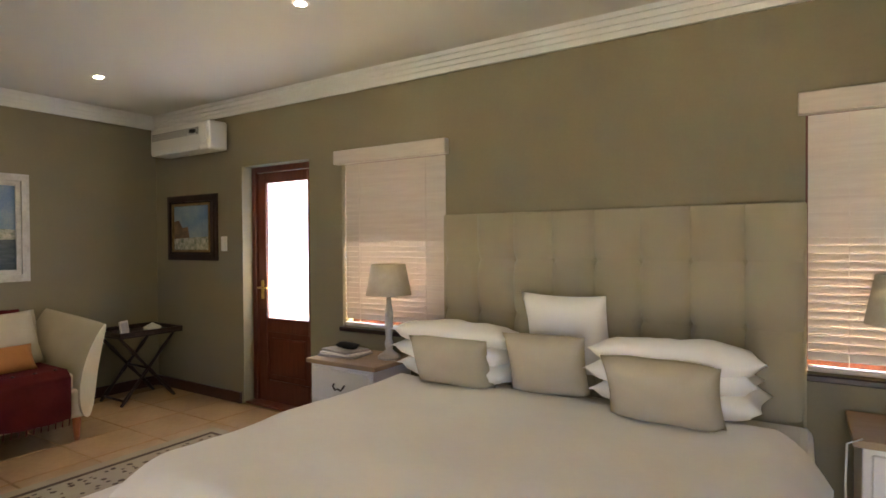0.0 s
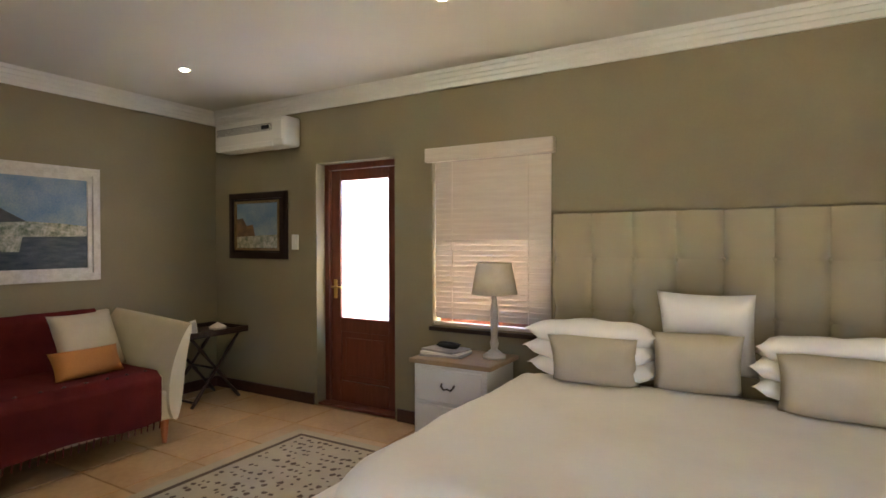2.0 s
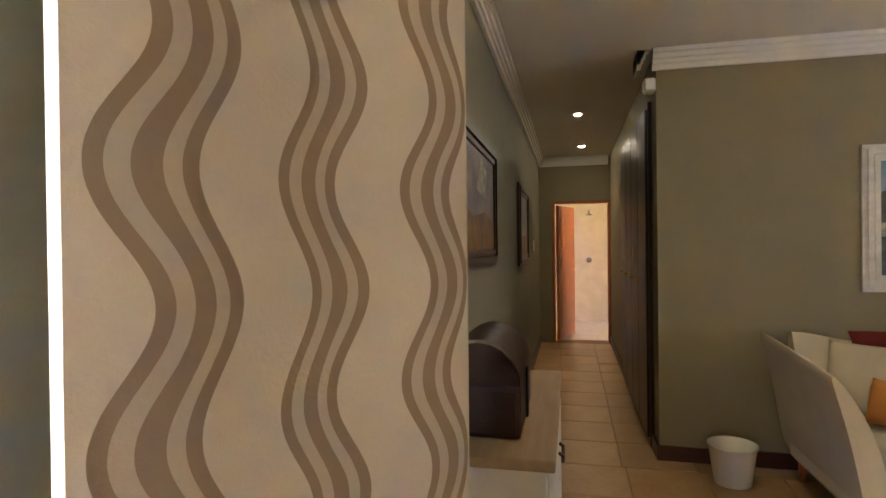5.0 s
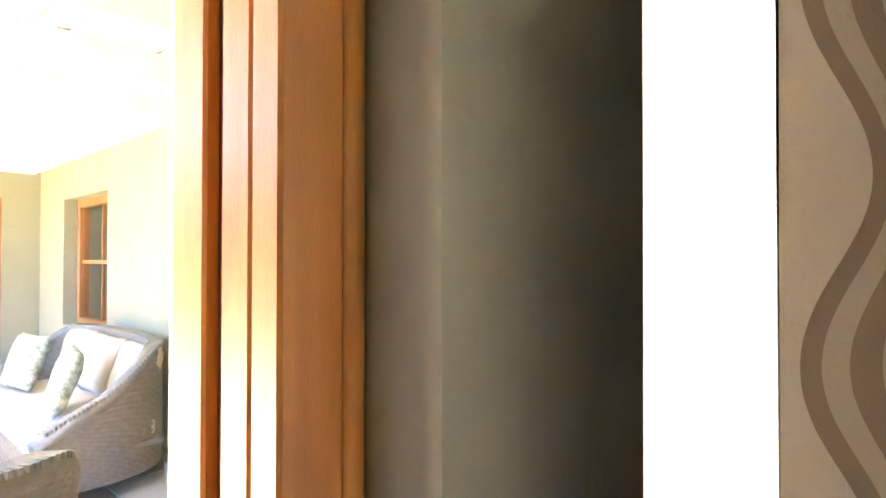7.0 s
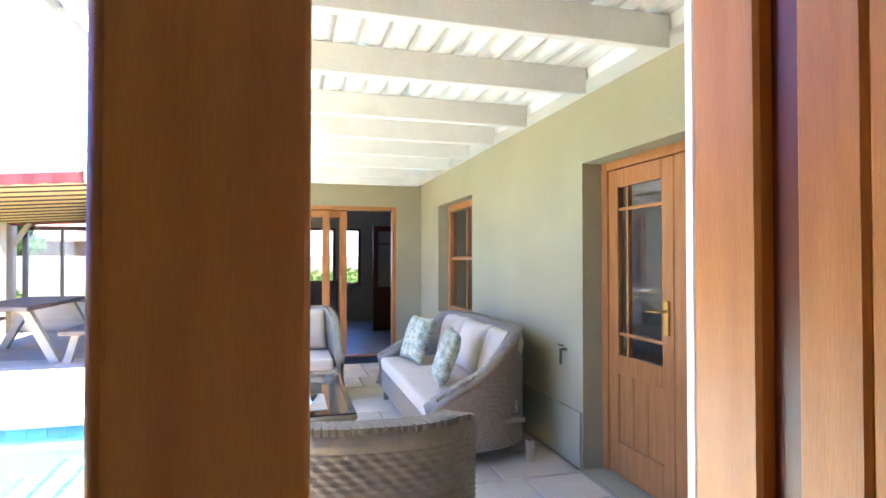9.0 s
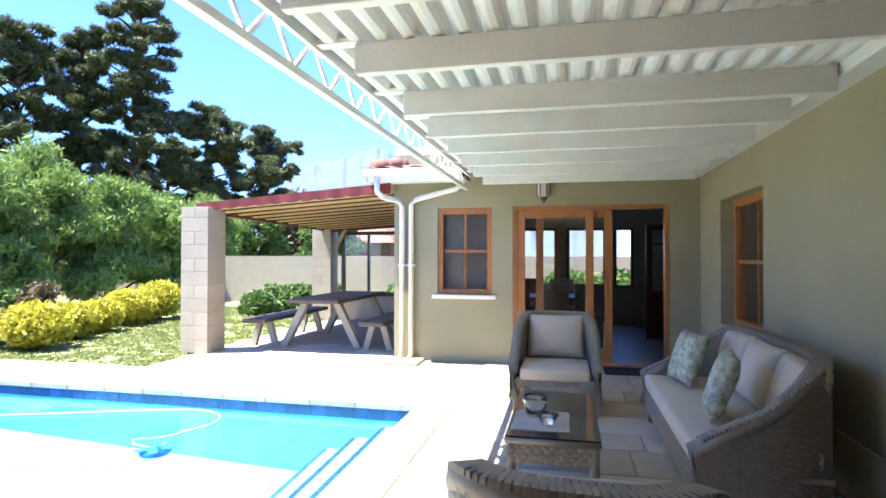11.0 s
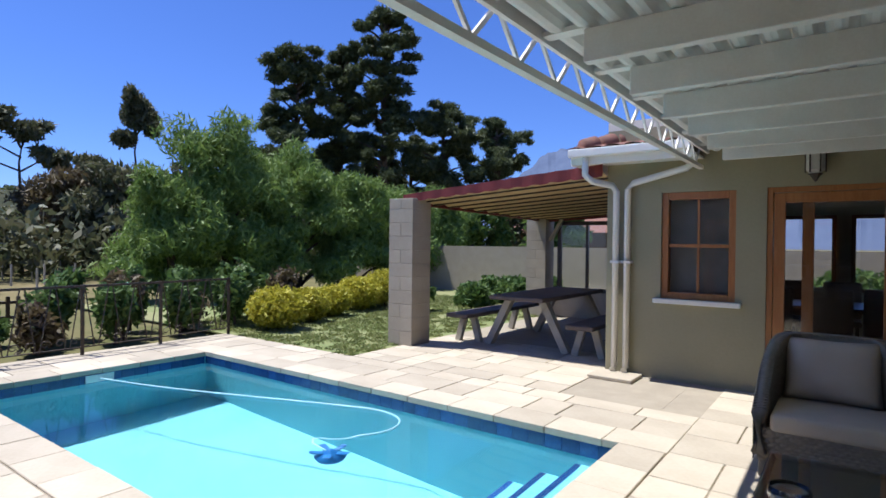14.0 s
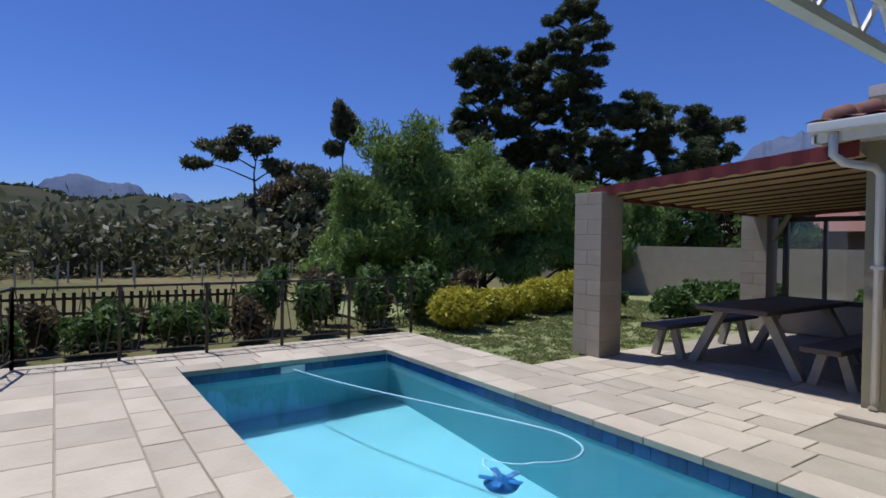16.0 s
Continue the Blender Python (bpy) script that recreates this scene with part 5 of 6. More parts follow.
for pts in (((-2.06, 8.0, 2.40), (-2.06, 8.0, 2.20), (-2.0, 8.06, 2.13), (-1.86, 8.33, 2.10), (-1.82, 8.36, 2.03), (-1.82, 8.36, PAT + 0.08), (-1.82, 8.30, PAT + 0.05)), ((-0.98, 8.30, 2.30), (-1.05, 8.33, 2.25), (-1.62, 8.36, 2.12), (-1.69, 8.37, 2.05), (-1.69, 8.37, PAT + 0.08), (-1.69, 8.31, PAT + 0.05))):
    dp = thing("downpipe", "white plastic rainwater downpipe at the house corner", "downpipe", "downpipes")
    part("pipe", tube(pts, 0.038, 12), M["white"], dp, "", True)
    part("clip", blocks((pts[-2][0] - 0.05, pts[-2][0] + 0.05, 8.32, 8.43, 1.2, 1.23)), M["white"], dp)
solid("splash_slab", blocks((-2.0, -1.5, 7.98, 8.38, PAT - 0.01, PAT + 0.028), bevel=0.006), M["paver"], "pale slab under the downpipes", "slab")

# dining room seen through the slider
dt = thing("dining_table", "dark dining table inside the dining room", "table")
part("tabletop", blocks((-0.9, 1.0, 10.3, 11.4, 0.62, 0.67), bevel=0.006), M["dark"], dt)
for a in (-0.82, 0.86):
    for b in (10.36, 11.28):
        part("leg", blocks((a, a + 0.07, b, b + 0.07, PAT, 0.62)), M["dark"], dt)


def dining_chair():
    c = thing("dining_chair", "dark upholstered dining chair at the dining table", "chair", "dining chairs")
    part("seat", blocks((-0.23, 0.23, -0.22, 0.22, 0.40, 0.48), bevel=0.02), M["leather"], c)
    part("backrest", blocks((-0.23, 0.23, 0.19, 0.25, 0.48, 1.0), bevel=0.02), M["leather"], c)
    for a in (-0.2, 0.16):
        for b in (-0.2, 0.18):
            part("leg", blocks((a, a + 0.04, b, b + 0.04, 0, 0.40)), M["dark"], c)
    return c


dc = dining_chair()
dc.matrix_world = pose(-0.4, 10.15, PAT, 0, 0, 180)
for x, y_, r in ((0.2, 10.15, 180), (0.75, 10.2, 180), (-0.4, 11.6, 0), (0.3, 11.6, 0)):
    copy_thing(dc, pose(x, y_, PAT, 0, 0, r))
id_ = tagged(new("door_3"), "dark red-brown half-glazed inner door standing open", "door", kind="structure")
part("door_leaf", blocks((1.75, 2.45, 11.2, 11.245, PAT, 0.75), (1.75, 1.85, 11.2, 11.245, 0.75, 1.9), (2.35, 2.45, 11.2, 11.245, 0.75, 1.9), (1.85, 2.35, 11.2, 11.245, 1.8, 1.9)), M["door"], id_)
part("glazing_bar", blocks((1.85, 2.35, 11.21, 11.235, 1.55, 1.575), (2.08, 2.105, 11.21, 11.235, 0.75, 1.8)), M["door"], id_)
for nm, a, b in (("window_5", -0.6, 0.2), ("window_6", 0.4, 1.2), ("window_7", 1.35, 1.75)):
    wv = tagged(new(nm), "dark timber dining room window onto the garden", "window", kind="structure")
    part("window_frame", blocks((a, a + 0.06, 13.05, 13.12, 0.7, 1.95), (b - 0.06, b, 13.05, 13.12, 0.7, 1.95), (a + 0.06, b - 0.06, 13.05, 13.12, 0.7, 0.76), (a + 0.06, b - 0.06, 13.05, 13.12, 1.89, 1.95)), M["door"], wv)
mat_ = solid("doormat", blocks((0.85, 1.6, 7.95, 8.38, PAT, PAT + 0.015), bevel=0.004), M["black"], "dark doormat before the sliding door", "mat")


# ---- woven patio furniture ----
def weave(path, hfun, z0, cell=0.05, row=0.021, amp=0.007, out=1.0, flip=False):
    """A basket-woven wall on a plan path (list of (x, y)), from z0 up to hfun(s)."""
    pts = [Vector((x, y, 0)) for x, y in path]
    seg = [0.0]
    for a, b in zip(pts, pts[1:]):
        seg.append(seg[-1] + (b - a).length)
    total = seg[-1]
    nu, hmax = int(total / cell) * 4, max(hfun(i / 50) for i in range(51)) - z0
    nv = int(hmax / row) * 3
    verts, faces = [], []
    for i in range(nu + 1):
        d = total * i / nu
        k = max(j for j in range(len(seg) - 1) if seg[j] <= d + 1e-9)
        f = (d - seg[k]) / max(seg[k + 1] - seg[k], 1e-9)
        p = pts[k].lerp(pts[k + 1], f)
        t = (pts[min(k + 2, len(pts) - 1)] - pts[max(k - 1, 0)]).normalized()
        nrm = Vector((t.y, -t.x, 0)) * out
        h = hfun(d / total)
        for j in range(nv + 1):
            z = z0 + (h - z0) * j / nv
            r = (j / 3)
            cellu = (d / cell + (0.5 if int(r) % 2 else 0.0)) % 1.0
            b = amp * (math.sin(math.pi * cellu) * 1.4 - 0.4) * math.sin(math.pi * (r % 1.0) * 0.9 + 0.15)
            verts.append(p + nrm * b + Vector((0, 0, z)))
    for i in range(nu):
        for j in range(nv):
            a = i * (nv + 1) + j
            faces.append((a, a + nv + 1, a + nv + 2, a + 1))
    return verts, faces


def plan_u(w, d, r_front=0.05, n=40, power=3.2):
    """A U-shaped plan: open at y = 0, closed and rounded at y = d."""
    pts = []
    for i in range(n + 1):
        a = math.pi * i / n
        c, s = math.cos(a), math.sin(a)
        pts.append((-w / 2 * math.copysign(abs(c) ** (2 / power), c), 0.25 * d + 0.75 * d * abs(s) ** (2 / power)))
    return [(-w / 2, 0.0)] + pts + [(w / 2, 0.0)]


def woven_seat(name, label, w, d, group, pads, near=False):
    """A woven armchair or sofa facing -y, its floor at z = 0."""
    c = thing(name, label, "sofa" if w > 1.2 else "armchair", group)
    outer, inner = plan_u(w, d), plan_u(w - 0.13, d - 0.07)

    def h(s):
        m = 1 - abs(2 * s - 1)
        k = min(1.0, max(0.0, (m - 0.10) / (0.38 if w > 1.2 else 0.62)))
        return 0.50 + 0.31 * k * k * (3 - 2 * k) - 0.10 * max(0, 0.10 - m) / 0.10

    for nm, pl, z0, sgn in (("outer_weave", outer, 0.11, -1.0), ("inner_weave", inner, 0.30, 1.0)):
        v, f = weave(pl, h, z0, out=sgn)
        me = bpy.data.meshes.new(nm)
        me.from_pydata(v, [], f)
        me.materials.append(M["wicker"])
        me.shade_smooth()
        o = new(nm, me)
        o.parent = c
    n_ = len(outer)
    rim, m0 = [], 0.0
    lens = [0.0]
    for a, b in zip(outer, outer[1:]):
        lens.append(lens[-1] + math.dist(a, b))
    for (xo, yo), (xi, yi), ll in zip(outer, inner, lens):
        rim.append(((xo + xi) / 2, (yo + yi) / 2, h(ll / lens[-1]) + 0.005))
    part("rim", tube([(rim[0][0], rim[0][1] - 0.0, 0.16)] + rim + [(rim[-1][0], rim[-1][1], 0.16)], 0.048, 10), M["wicker"], c, "plaited rim", True)
    bm = bmesh.new()
    for i in range(int(lens[-1] / 0.022)):
        dd_ = i * 0.022
        k = max(j for j in range(len(lens) - 1) if lens[j] <= dd_)
        f = (dd_ - lens[k]) / max(lens[k + 1] - lens[k], 1e-6)
        a, b = Vector(rim[k]).lerp(Vector(rim[k + 1]), f), (Vector(rim[k + 1]) - Vector(rim[k])).normalized()
        s = b.cross(Vector((0, 0, 1)))
        beam(bm, a - s * 0.045 + Vector((0, 0, 0.036)) - b * 0.01, a + s * 0.045 + Vector((0, 0, 0.036)) + b * 0.01, 0.016, 0.02)
    part("rim_wrap", bm, M["wicker"], c, "strands wrapped over the rim")
    fv, ff = weave([(-w / 2 + 0.02, 0.01), (w / 2 - 0.02, 0.01)], lambda s: 0.33, 0.11)
    me = bpy.data.meshes.new("front_apron")
    me.from_pydata(fv, [], ff)
    me.materials.append(M["wicker"])
    o = new("front_apron", me)
    o.parent = c
    part("seat_deck", blocks((-w / 2 + 0.03, w / 2 - 0.03, 0.03, d * 0.8, 0.27, 0.30)), M["wicker"], c)
    for x in (-w / 2 + 0.05, w / 2 - 0.05):
        for y_ in (0.05, d - 0.12):
            part("leg", blocks((x - 0.025, x + 0.025, y_ - 0.025, y_ + 0.025, 0.0, 0.14), bevel=0.006), M["wicker"], c)
    part("seat_cushion", blocks((-w / 2 + 0.09, w / 2 - 0.09, -0.01, d - 0.18, 0.305, 0.42), bevel=0.035, segments=3), M["pad"], c, "sand canvas seat cushion", True)
    for i in range(pads):
        bw = (w - 0.22) / pads
        part("back_cushion", pillow(bw * 0.98, 0.44, 0.17, seed=i + 3, m=Matrix.Translation((-w / 2 + 0.11 + bw * (i + 0.5), d - 0.20, 0.63)) @ Matrix.Rotation(radians(74), 4, "X")), M["pad"], c, "sand canvas back cushion", True)
    return c


ws = woven_seat("wicker_sofa", "grey-brown woven patio sofa with sand cushions", 2.0, 0.82, "", 3)
ws.matrix_world = pose(1.06, 5.08, PAT, 0, 0, -90)
wc = woven_seat("wicker_armchair", "grey-brown woven armchair with sand cushions", 0.80, 0.78, "patio armchairs", 1)
wc.matrix_world = pose(0.30, 6.02, PAT, 0, 0, 0)
copy_thing(wc, pose(0.48, 3.08, PAT, 0, 0, 176))
for x, y_, z, rz, sd in ((1.33, 5.66, 0.55, -78, 1), (1.34, 4.72, 0.55, -100, 2)):
    cushion("leaf_cushion", "cream cushion with a grey-green leaf print on the patio sofa", "cushion", x, y_, z, 0.42, 0.42, 0.14, 70, rz, M["floral"], "leaf print cushions", sd)
# coffee table with glass top
ct = thing("coffee_table", "woven coffee table with a glass top", "table")
a0, a1, b0, b1 = 0.09, 0.57, 3.98, 5.15
for pl in (((a0, b0), (a1, b0)), ((a1, b0), (a1, b1)), ((a1, b1), (a0, b1)), ((a0, b1), (a0, b0))):
    v, f = weave(list(pl), lambda s: 0.33, 0.23, out=1.0)
    me = bpy.data.meshes.new("apron")
    me.from_pydata(v, [], f)
    me.materials.append(M["wicker"])
    o = new("apron", me)
    o.parent = ct
    beam_ = bars(((pl[0][0], pl[0][1], 0.345), (pl[1][0], pl[1][1], 0.345), 0.035), sides=8)
    part("edge_braid", beam_, M["wicker"], ct, "", True)
part("woven_top", blocks((a0, a1, b0, b1, 0.325, 0.345)), M["wicker"], ct)
part("glass_top", blocks((a0 - 0.01, a1 + 0.01, b0 - 0.01, b1 + 0.01, 0.364, 0.372), bevel=0.002), M["glass"], ct, "clear glass top")
for a in (a0 + 0.02, a1 - 0.02):
    for b in (b0 + 0.02, b1 - 0.02):
        part("leg", tube([(a, b, PAT), (a, b, 0.33)], 0.026, 10), M["wicker"], ct, "", True)
solid("table_paper", blocks((0.1, 0.42, 4.08, 4.48, 0.3725, 0.376)), M["paper"], "printed sheet lying on the glass table", "paper")
solid("glass_jug", lathe([(0.05, 0), (0.055, 0.01), (0.075, 0.09), (0.07, 0.12), (0.066, 0.12), (0.07, 0.09), (0.05, 0.012), (0.001, 0.012)], 22, (0.22, 4.38, 0.377)), M["glass"], "clear glass jug on the coffee table", "jug", smooth=True)
solid("glass_bowl", lathe([(0.03, 0), (0.035, 0.01), (0.065, 0.06), (0.062, 0.06), (0.03, 0.012), (0.001, 0.012)], 20, (0.30, 4.20, 0.377)), M["glass"], "clear glass bowl on the coffee table", "bowl", smooth=True)

# ---- pool ----
PX0, PX1, PY0, PY1, WATER = -6.55, -0.98, 3.51, 6.09, -0.20
pool = tagged(new("pool"), "pale aqua swimming pool with a cobalt tile band", "pool", kind="structure")
part("pool_shell", blocks((PX0 - 0.15, PX1 + 0.15, PY0 - 0.15, PY1 + 0.15, -1.75, -1.5), (PX0 - 0.15, PX0, PY0, PY1, -1.5, -0.13), (PX1, PX1 + 0.15, PY0, PY1, -1.5, -0.13), (PX0 - 0.15, PX1 + 0.15, PY0 - 0.15, PY0, -1.5, -0.13), (PX0 - 0.15, PX1 + 0.15, PY1, PY1 + 0.15, -1.5, -0.13)), M["poolwall"], pool)
for k in range(3):
    part("pool_step", blocks((PX1 - 0.35 - 0.3 * k, PX1 - 0.3 * k, PY0, PY1, -1.5, -0.45 - 0.28 * k)), M["poolwall"], pool)
    part("step_band", blocks((PX1 - 0.35 - 0.3 * k, PX1 - 0.30 - 0.3 * k, PY0 + 0.01, PY1 - 0.01, -0.4495 - 0.28 * k, -0.446 - 0.28 * k)), M["mosaic"], pool)
tm = mesh_of("mosaic_tile", blocks((0, 0.146, 0, 0.012, -0.30, -0.135)), M["mosaic"])
for i in range(int((PX1 - PX0) / 0.15)):
    for yy in (PY1 - 0.012, PY0):
        o = new("mosaic_tile", tm)
        o.parent, o.location = pool, (PX0 + 0.002 + 0.15 * i, yy, 0)
for i in range(int((PY1 - PY0) / 0.15)):
    for xx, rz in ((PX0 + 0.012, 90), (PX1, 90)):
        o = new("mosaic_tile", tm)
        o.parent, o.matrix_local = pool, pose(xx, PY0 + 0.004 + 0.15 * i, 0, 0, 0, rz)
part("skimmer", blocks((PX0 + 0.012, PX0 + 0.03, 4.62, 4.92, -0.27, -0.14), bevel=0.004), M["white"], pool, "white skimmer mouth")
water = setting("water", blocks((PX0 - 0.002, PX1 + 0.002, PY0 - 0.002, PY1 + 0.002, -1.505, WATER)), M["water"], "clear still pool water", "water")
water.visible_shadow = False
hose = thing("pool_cleaner", "blue pool cleaner with a pale floating hose", "pool cleaner")
HOSE = [(PX0 + 0.05, 4.77), (-5.6, 5.0), (-4.6, 5.35), (-3.6, 5.72), (-3.15, 5.83), (-2.86, 5.74), (-2.74, 5.5), (-2.82, 5.25), (-3.0, 5.1), (-3.2, 5.07), (-3.18, 5.0), (-2.98, 4.99)]
line_ = [along(HOSE, i / 60)[0] for i in range(61)]
part("hose", tube([(q.x, q.y, WATER + 0.014 - 0.18 * max(0, i - 52) / 8) for i, q in enumerate(line_)], 0.009, 8), M["paleblue"], hose, "pale ribbed hose", True)
HX, HY, HZ = -2.95, 5.0, -0.44
part("cleaner_head", lathe([(0.03, HZ - 0.06), (0.11, HZ - 0.05), (0.13, HZ), (0.08, HZ + 0.05), (0.04, HZ + 0.08), (0.02, HZ + 0.12)], 16, (HX, HY, 0)), M["blue"], hose, "blue cleaner head", True)
for k in range(5):
    a = k * 1.257 + 0.3
    fin = part("fin", blocks((0.06, 0.17, -0.03, 0.03, -0.008, 0.008), bevel=0.006), M["blue"], hose, "blue rubber fin")
    fin.matrix_world = pose(HX, HY, HZ + 0.05, 0, -14, math.degrees(a))

# ---- iron fence ----
fence = thing("iron_fence", "black wrought iron fence along the pool deck", "fence")
POSTS = [(-7.58, 2.02), (-7.55, 3.03), (-7.54, 4.0), (-7.55, 4.98), (-7.58, 6.0), (-7.64, 7.12)]
RUN = POSTS + []
SIDE = [(-7.58, 2.02), (-6.4, 1.75), (-5.2, 1.5)]
for line in (POSTS, SIDE):
    for (xa, ya) in line:
        part("post", blocks((xa - 0.018, xa + 0.018, ya - 0.018, ya + 0.018, PAT, 0.82)), M["iron"], fence)
    for (xa, ya), (xb, yb) in zip(line, line[1:]):
        part("rail", bars(((xa, ya, 0.80), (xb, yb, 0.80), 0.03, 0.03)), M["iron"], fence)
        part("rail", bars(((xa, ya, 0.02), (xb, yb, 0.02), 0.03, 0.012)), M["iron"], fence)
        for i in range(6):
            f = (i + 0.5) / 6
            cx, cy = xa + (xb - xa) * f, ya + (yb - ya) * f
            dx, dy = (xb - xa) / 6, (yb - ya) / 6
            lean = 0.35 if i % 2 else -0.35
            part("picket", bars(((cx - dx * lean, cy - dy * lean, 0.03), (cx + dx * lean, cy + dy * lean, 0.79), 0.012)), M["iron"], fence)
            pts = [(cx + dx * 0.4 * math.cos(a) * (1 - a / 9), cy + dy * 0.4 * math.cos(a) * (1 - a / 9), 0.10 + 0.055 * math.sin(a) * (1 - a / 9)) for a in np.linspace(0, 6.5, 14)]
            part("scroll", tube(pts, 0.006, 5), M["iron"], fence)
solid("black_mat", blocks((-3.2, -2.45, 2.35, 2.80, PAT + 0.002, PAT + 0.02)), M["black"], "black mat lying on the deck", "mat")

# ---- pillar, awning, picnic set ----
def pillar(name, x0, x1, y0, y1, top):
    p = thing(name, "painted concrete block pillar carrying the awning", "pillar", "awning pillars")
    part("core", blocks((x0 + 0.006, x1 - 0.006, y0 + 0.006, y1 - 0.006, PAT, top - 0.002)), M["block"], p)
    r = 0
    z = PAT
    while z < top - 0.01:
        z1 = min(z + 0.198, top)
        cuts = [x0, x1] if r % 2 else [x0, x0 + (x1 - x0) * 0.5, x1]
        for a, b in zip(cuts, cuts[1:]):
            part("block", blocks((a + 0.002, b - 0.002, y0, y1, z + 0.003, z1 - 0.003), bevel=0.004), M["block"], p)
        z, r = z1, r + 1
    return p


pillar("block_pillar", -5.15, -4.70, 8.15, 8.58, 2.06)
pillar("block_pillar", -5.2, -4.75, 12.6, 13.0, 1.95)
aw = thing("awning", "tan canvas awning with folds and a maroon valance", "awning")


def canopy(u, v):
    x = -4.95 + 2.98 * u
    y_ = 8.28 + 4.6 * v
    z = (2.05 + 0.20 * u) - 0.10 * v + 0.028 * math.cos(v * 2 * math.pi * 11)
    return Vector((x, y_, z))


part("canvas", sheet(canopy, 12, 110), M["awning"], aw, "", True)
part("valance", sheet(lambda u, v: Vector((-4.98 + 3.03 * u, 8.26 + 0.008 * math.sin(u * 60), 2.02 + 0.20 * u + v * (0.10 + 0.03 * u) - 0.02 * (1 - v) * abs(math.sin(u * 40)))), 60, 3), M["maroon"], aw, "maroon front valance")
for i in range(11):
    v = (i + 0.5) / 11
    part("batten", bars(((-4.95, 8.28 + 4.6 * v, 2.05 - 0.10 * v - 0.035), (-1.97, 8.28 + 4.6 * v, 2.25 - 0.10 * v - 0.035), 0.025)), M["dark"], aw)
part("side_rail", bars(((-4.95, 8.3, 2.03), (-4.95, 12.9, 1.95), 0.08), ((-4.95, 12.8, 1.93), (-1.96, 12.8, 2.10), 0.09)), M["maroon"], aw)
part("brace", bars(((-4.72, 12.75, 1.5), (-4.45, 12.75, 1.95), 0.07)), M["block"], aw)
sc = thing("glazed_screen", "brown timber framed glass wind screen", "screen")
part("screen_frame", blocks((-4.6, -4.52, 12.85, 12.92, 0.45, 1.9), (-3.98, -3.93, 12.85, 12.92, 0.53, 1.82), (-2.05, -1.97, 12.85, 12.92, 0.45, 1.9), (-4.52, -2.05, 12.85, 12.92, 0.45, 0.53), (-4.52, -2.05, 12.85, 12.92, 1.82, 1.9)), M["dark"], sc)
part("screen_wall", blocks((-4.75, -1.96, 12.8, 13.0, PAT, 0.448)), M["block"], sc, "low block wall")
g = part("pane", blocks((-4.52, -2.05, 12.88, 12.885, 0.53, 1.82)), M["glass"], sc)
g.visible_shadow = False

pt = thing("picnic_table", "stone picnic table with splayed cast legs", "table")
TX, TY0, TY1 = -3.35, 8.75, 11.0
part("tabletop", blocks((TX - 0.42, TX + 0.42, TY0, TY1, 0.62, 0.68), bevel=0.012), M["tabletop"], pt)
for yy in (TY0 + 0.35, TY1 - 0.35):
    for s in (-1, 1):
        part("leg", bars(((TX + s * 0.26, yy, 0.62), (TX + s * 0.62, yy, PAT), 0.12, 0.10)), M["concrete"], pt, "pale cast leg")
def picnic_bench(cx):
    b = thing("picnic_bench", "stone bench with cast legs beside the picnic table", "bench", "picnic benches")
    part("seat", blocks((cx - 0.19, cx + 0.19, TY0 - 0.05, TY1 + 0.05, 0.31, 0.37), bevel=0.012), M["tabletop"], b)
    for yy in (TY0 + 0.3, TY1 - 0.3):
        for s in (-1, 1):
            part("leg", bars(((cx + s * 0.08, yy, 0.31), (cx + s * 0.19, yy, PAT), 0.09, 0.08)), M["concrete"], b)


picnic_bench(TX - 0.95)
picnic_bench(TX + 0.95)

# ---- garden, trees, distance ----
lawn = setting("ground", blocks((-2500, 2500, 13.3, 4500, -0.6, -0.16), (-2500, -7.75, -1500, 13.3, -0.6, -0.16), (-7.75, -1.95, 7.15, 13.3, -0.6, PAT - 0.035), (5.4, 2500, -1500, 13.3, -0.6, -0.16), (-7.75, 5.4, -1500, -9.3, -0.6, -0.16)), M["field"], "dry ground reaching to the horizon", "ground")
setting("lawn_bed", blocks((-14.0, -4.9, 7.16, 30.0, -0.12, PAT - 0.02)), M["soil"], "patchy garden lawn", "lawn")
rng2 = np.random.default_rng(3)
blades = thing("lawn_grass", "patchy short green and straw lawn grass", "grass")
tagged(blades, kind="stuff")
cen = np.stack([rng2.uniform(-9.5, -4.95, 900), rng2.uniform(7.2, 15, 900), np.full(900, PAT - 0.01)], 1)
scatter("grass_blades", cen, np.tile((0.16, 0.16, 0.03), (900, 1)), 70000, 0.016, M["grass"], blades, 5)
setting("boundary_wall", blocks((-16, 8, 17.0, 17.2, -0.2, 1.35)), M["block"], "long grey painted block garden wall", "wall")


def shrub(name, label, cat, x, y_, z, rx, ry, rz, count, size, mat, group="", seed=1, spread=0.55):
    t = thing(name, label, cat, group, (x, y_, z))
    part("stem", tube([(0, 0, -0.05), (0.02, 0.01, rz)], [0.03, 0.012], 6), M["bark"], t)
    rg = np.random.default_rng(seed)
    cs = [(rg.uniform(-spread, spread) * rx, rg.uniform(-spread, spread) * ry, rz * (0.95 + rg.uniform(-0.73, 0.73) * spread)) for _ in range(14)]
    scatter("foliage", cs, [(rx * rg.uniform(0.9, 1.1) * (1 - spread), ry * rg.uniform(0.9, 1.1) * (1 - spread), rz * rg.uniform(0.9, 1.1) * (1.05 - spread)) for _ in cs], count, size, mat, t, seed)
    return t


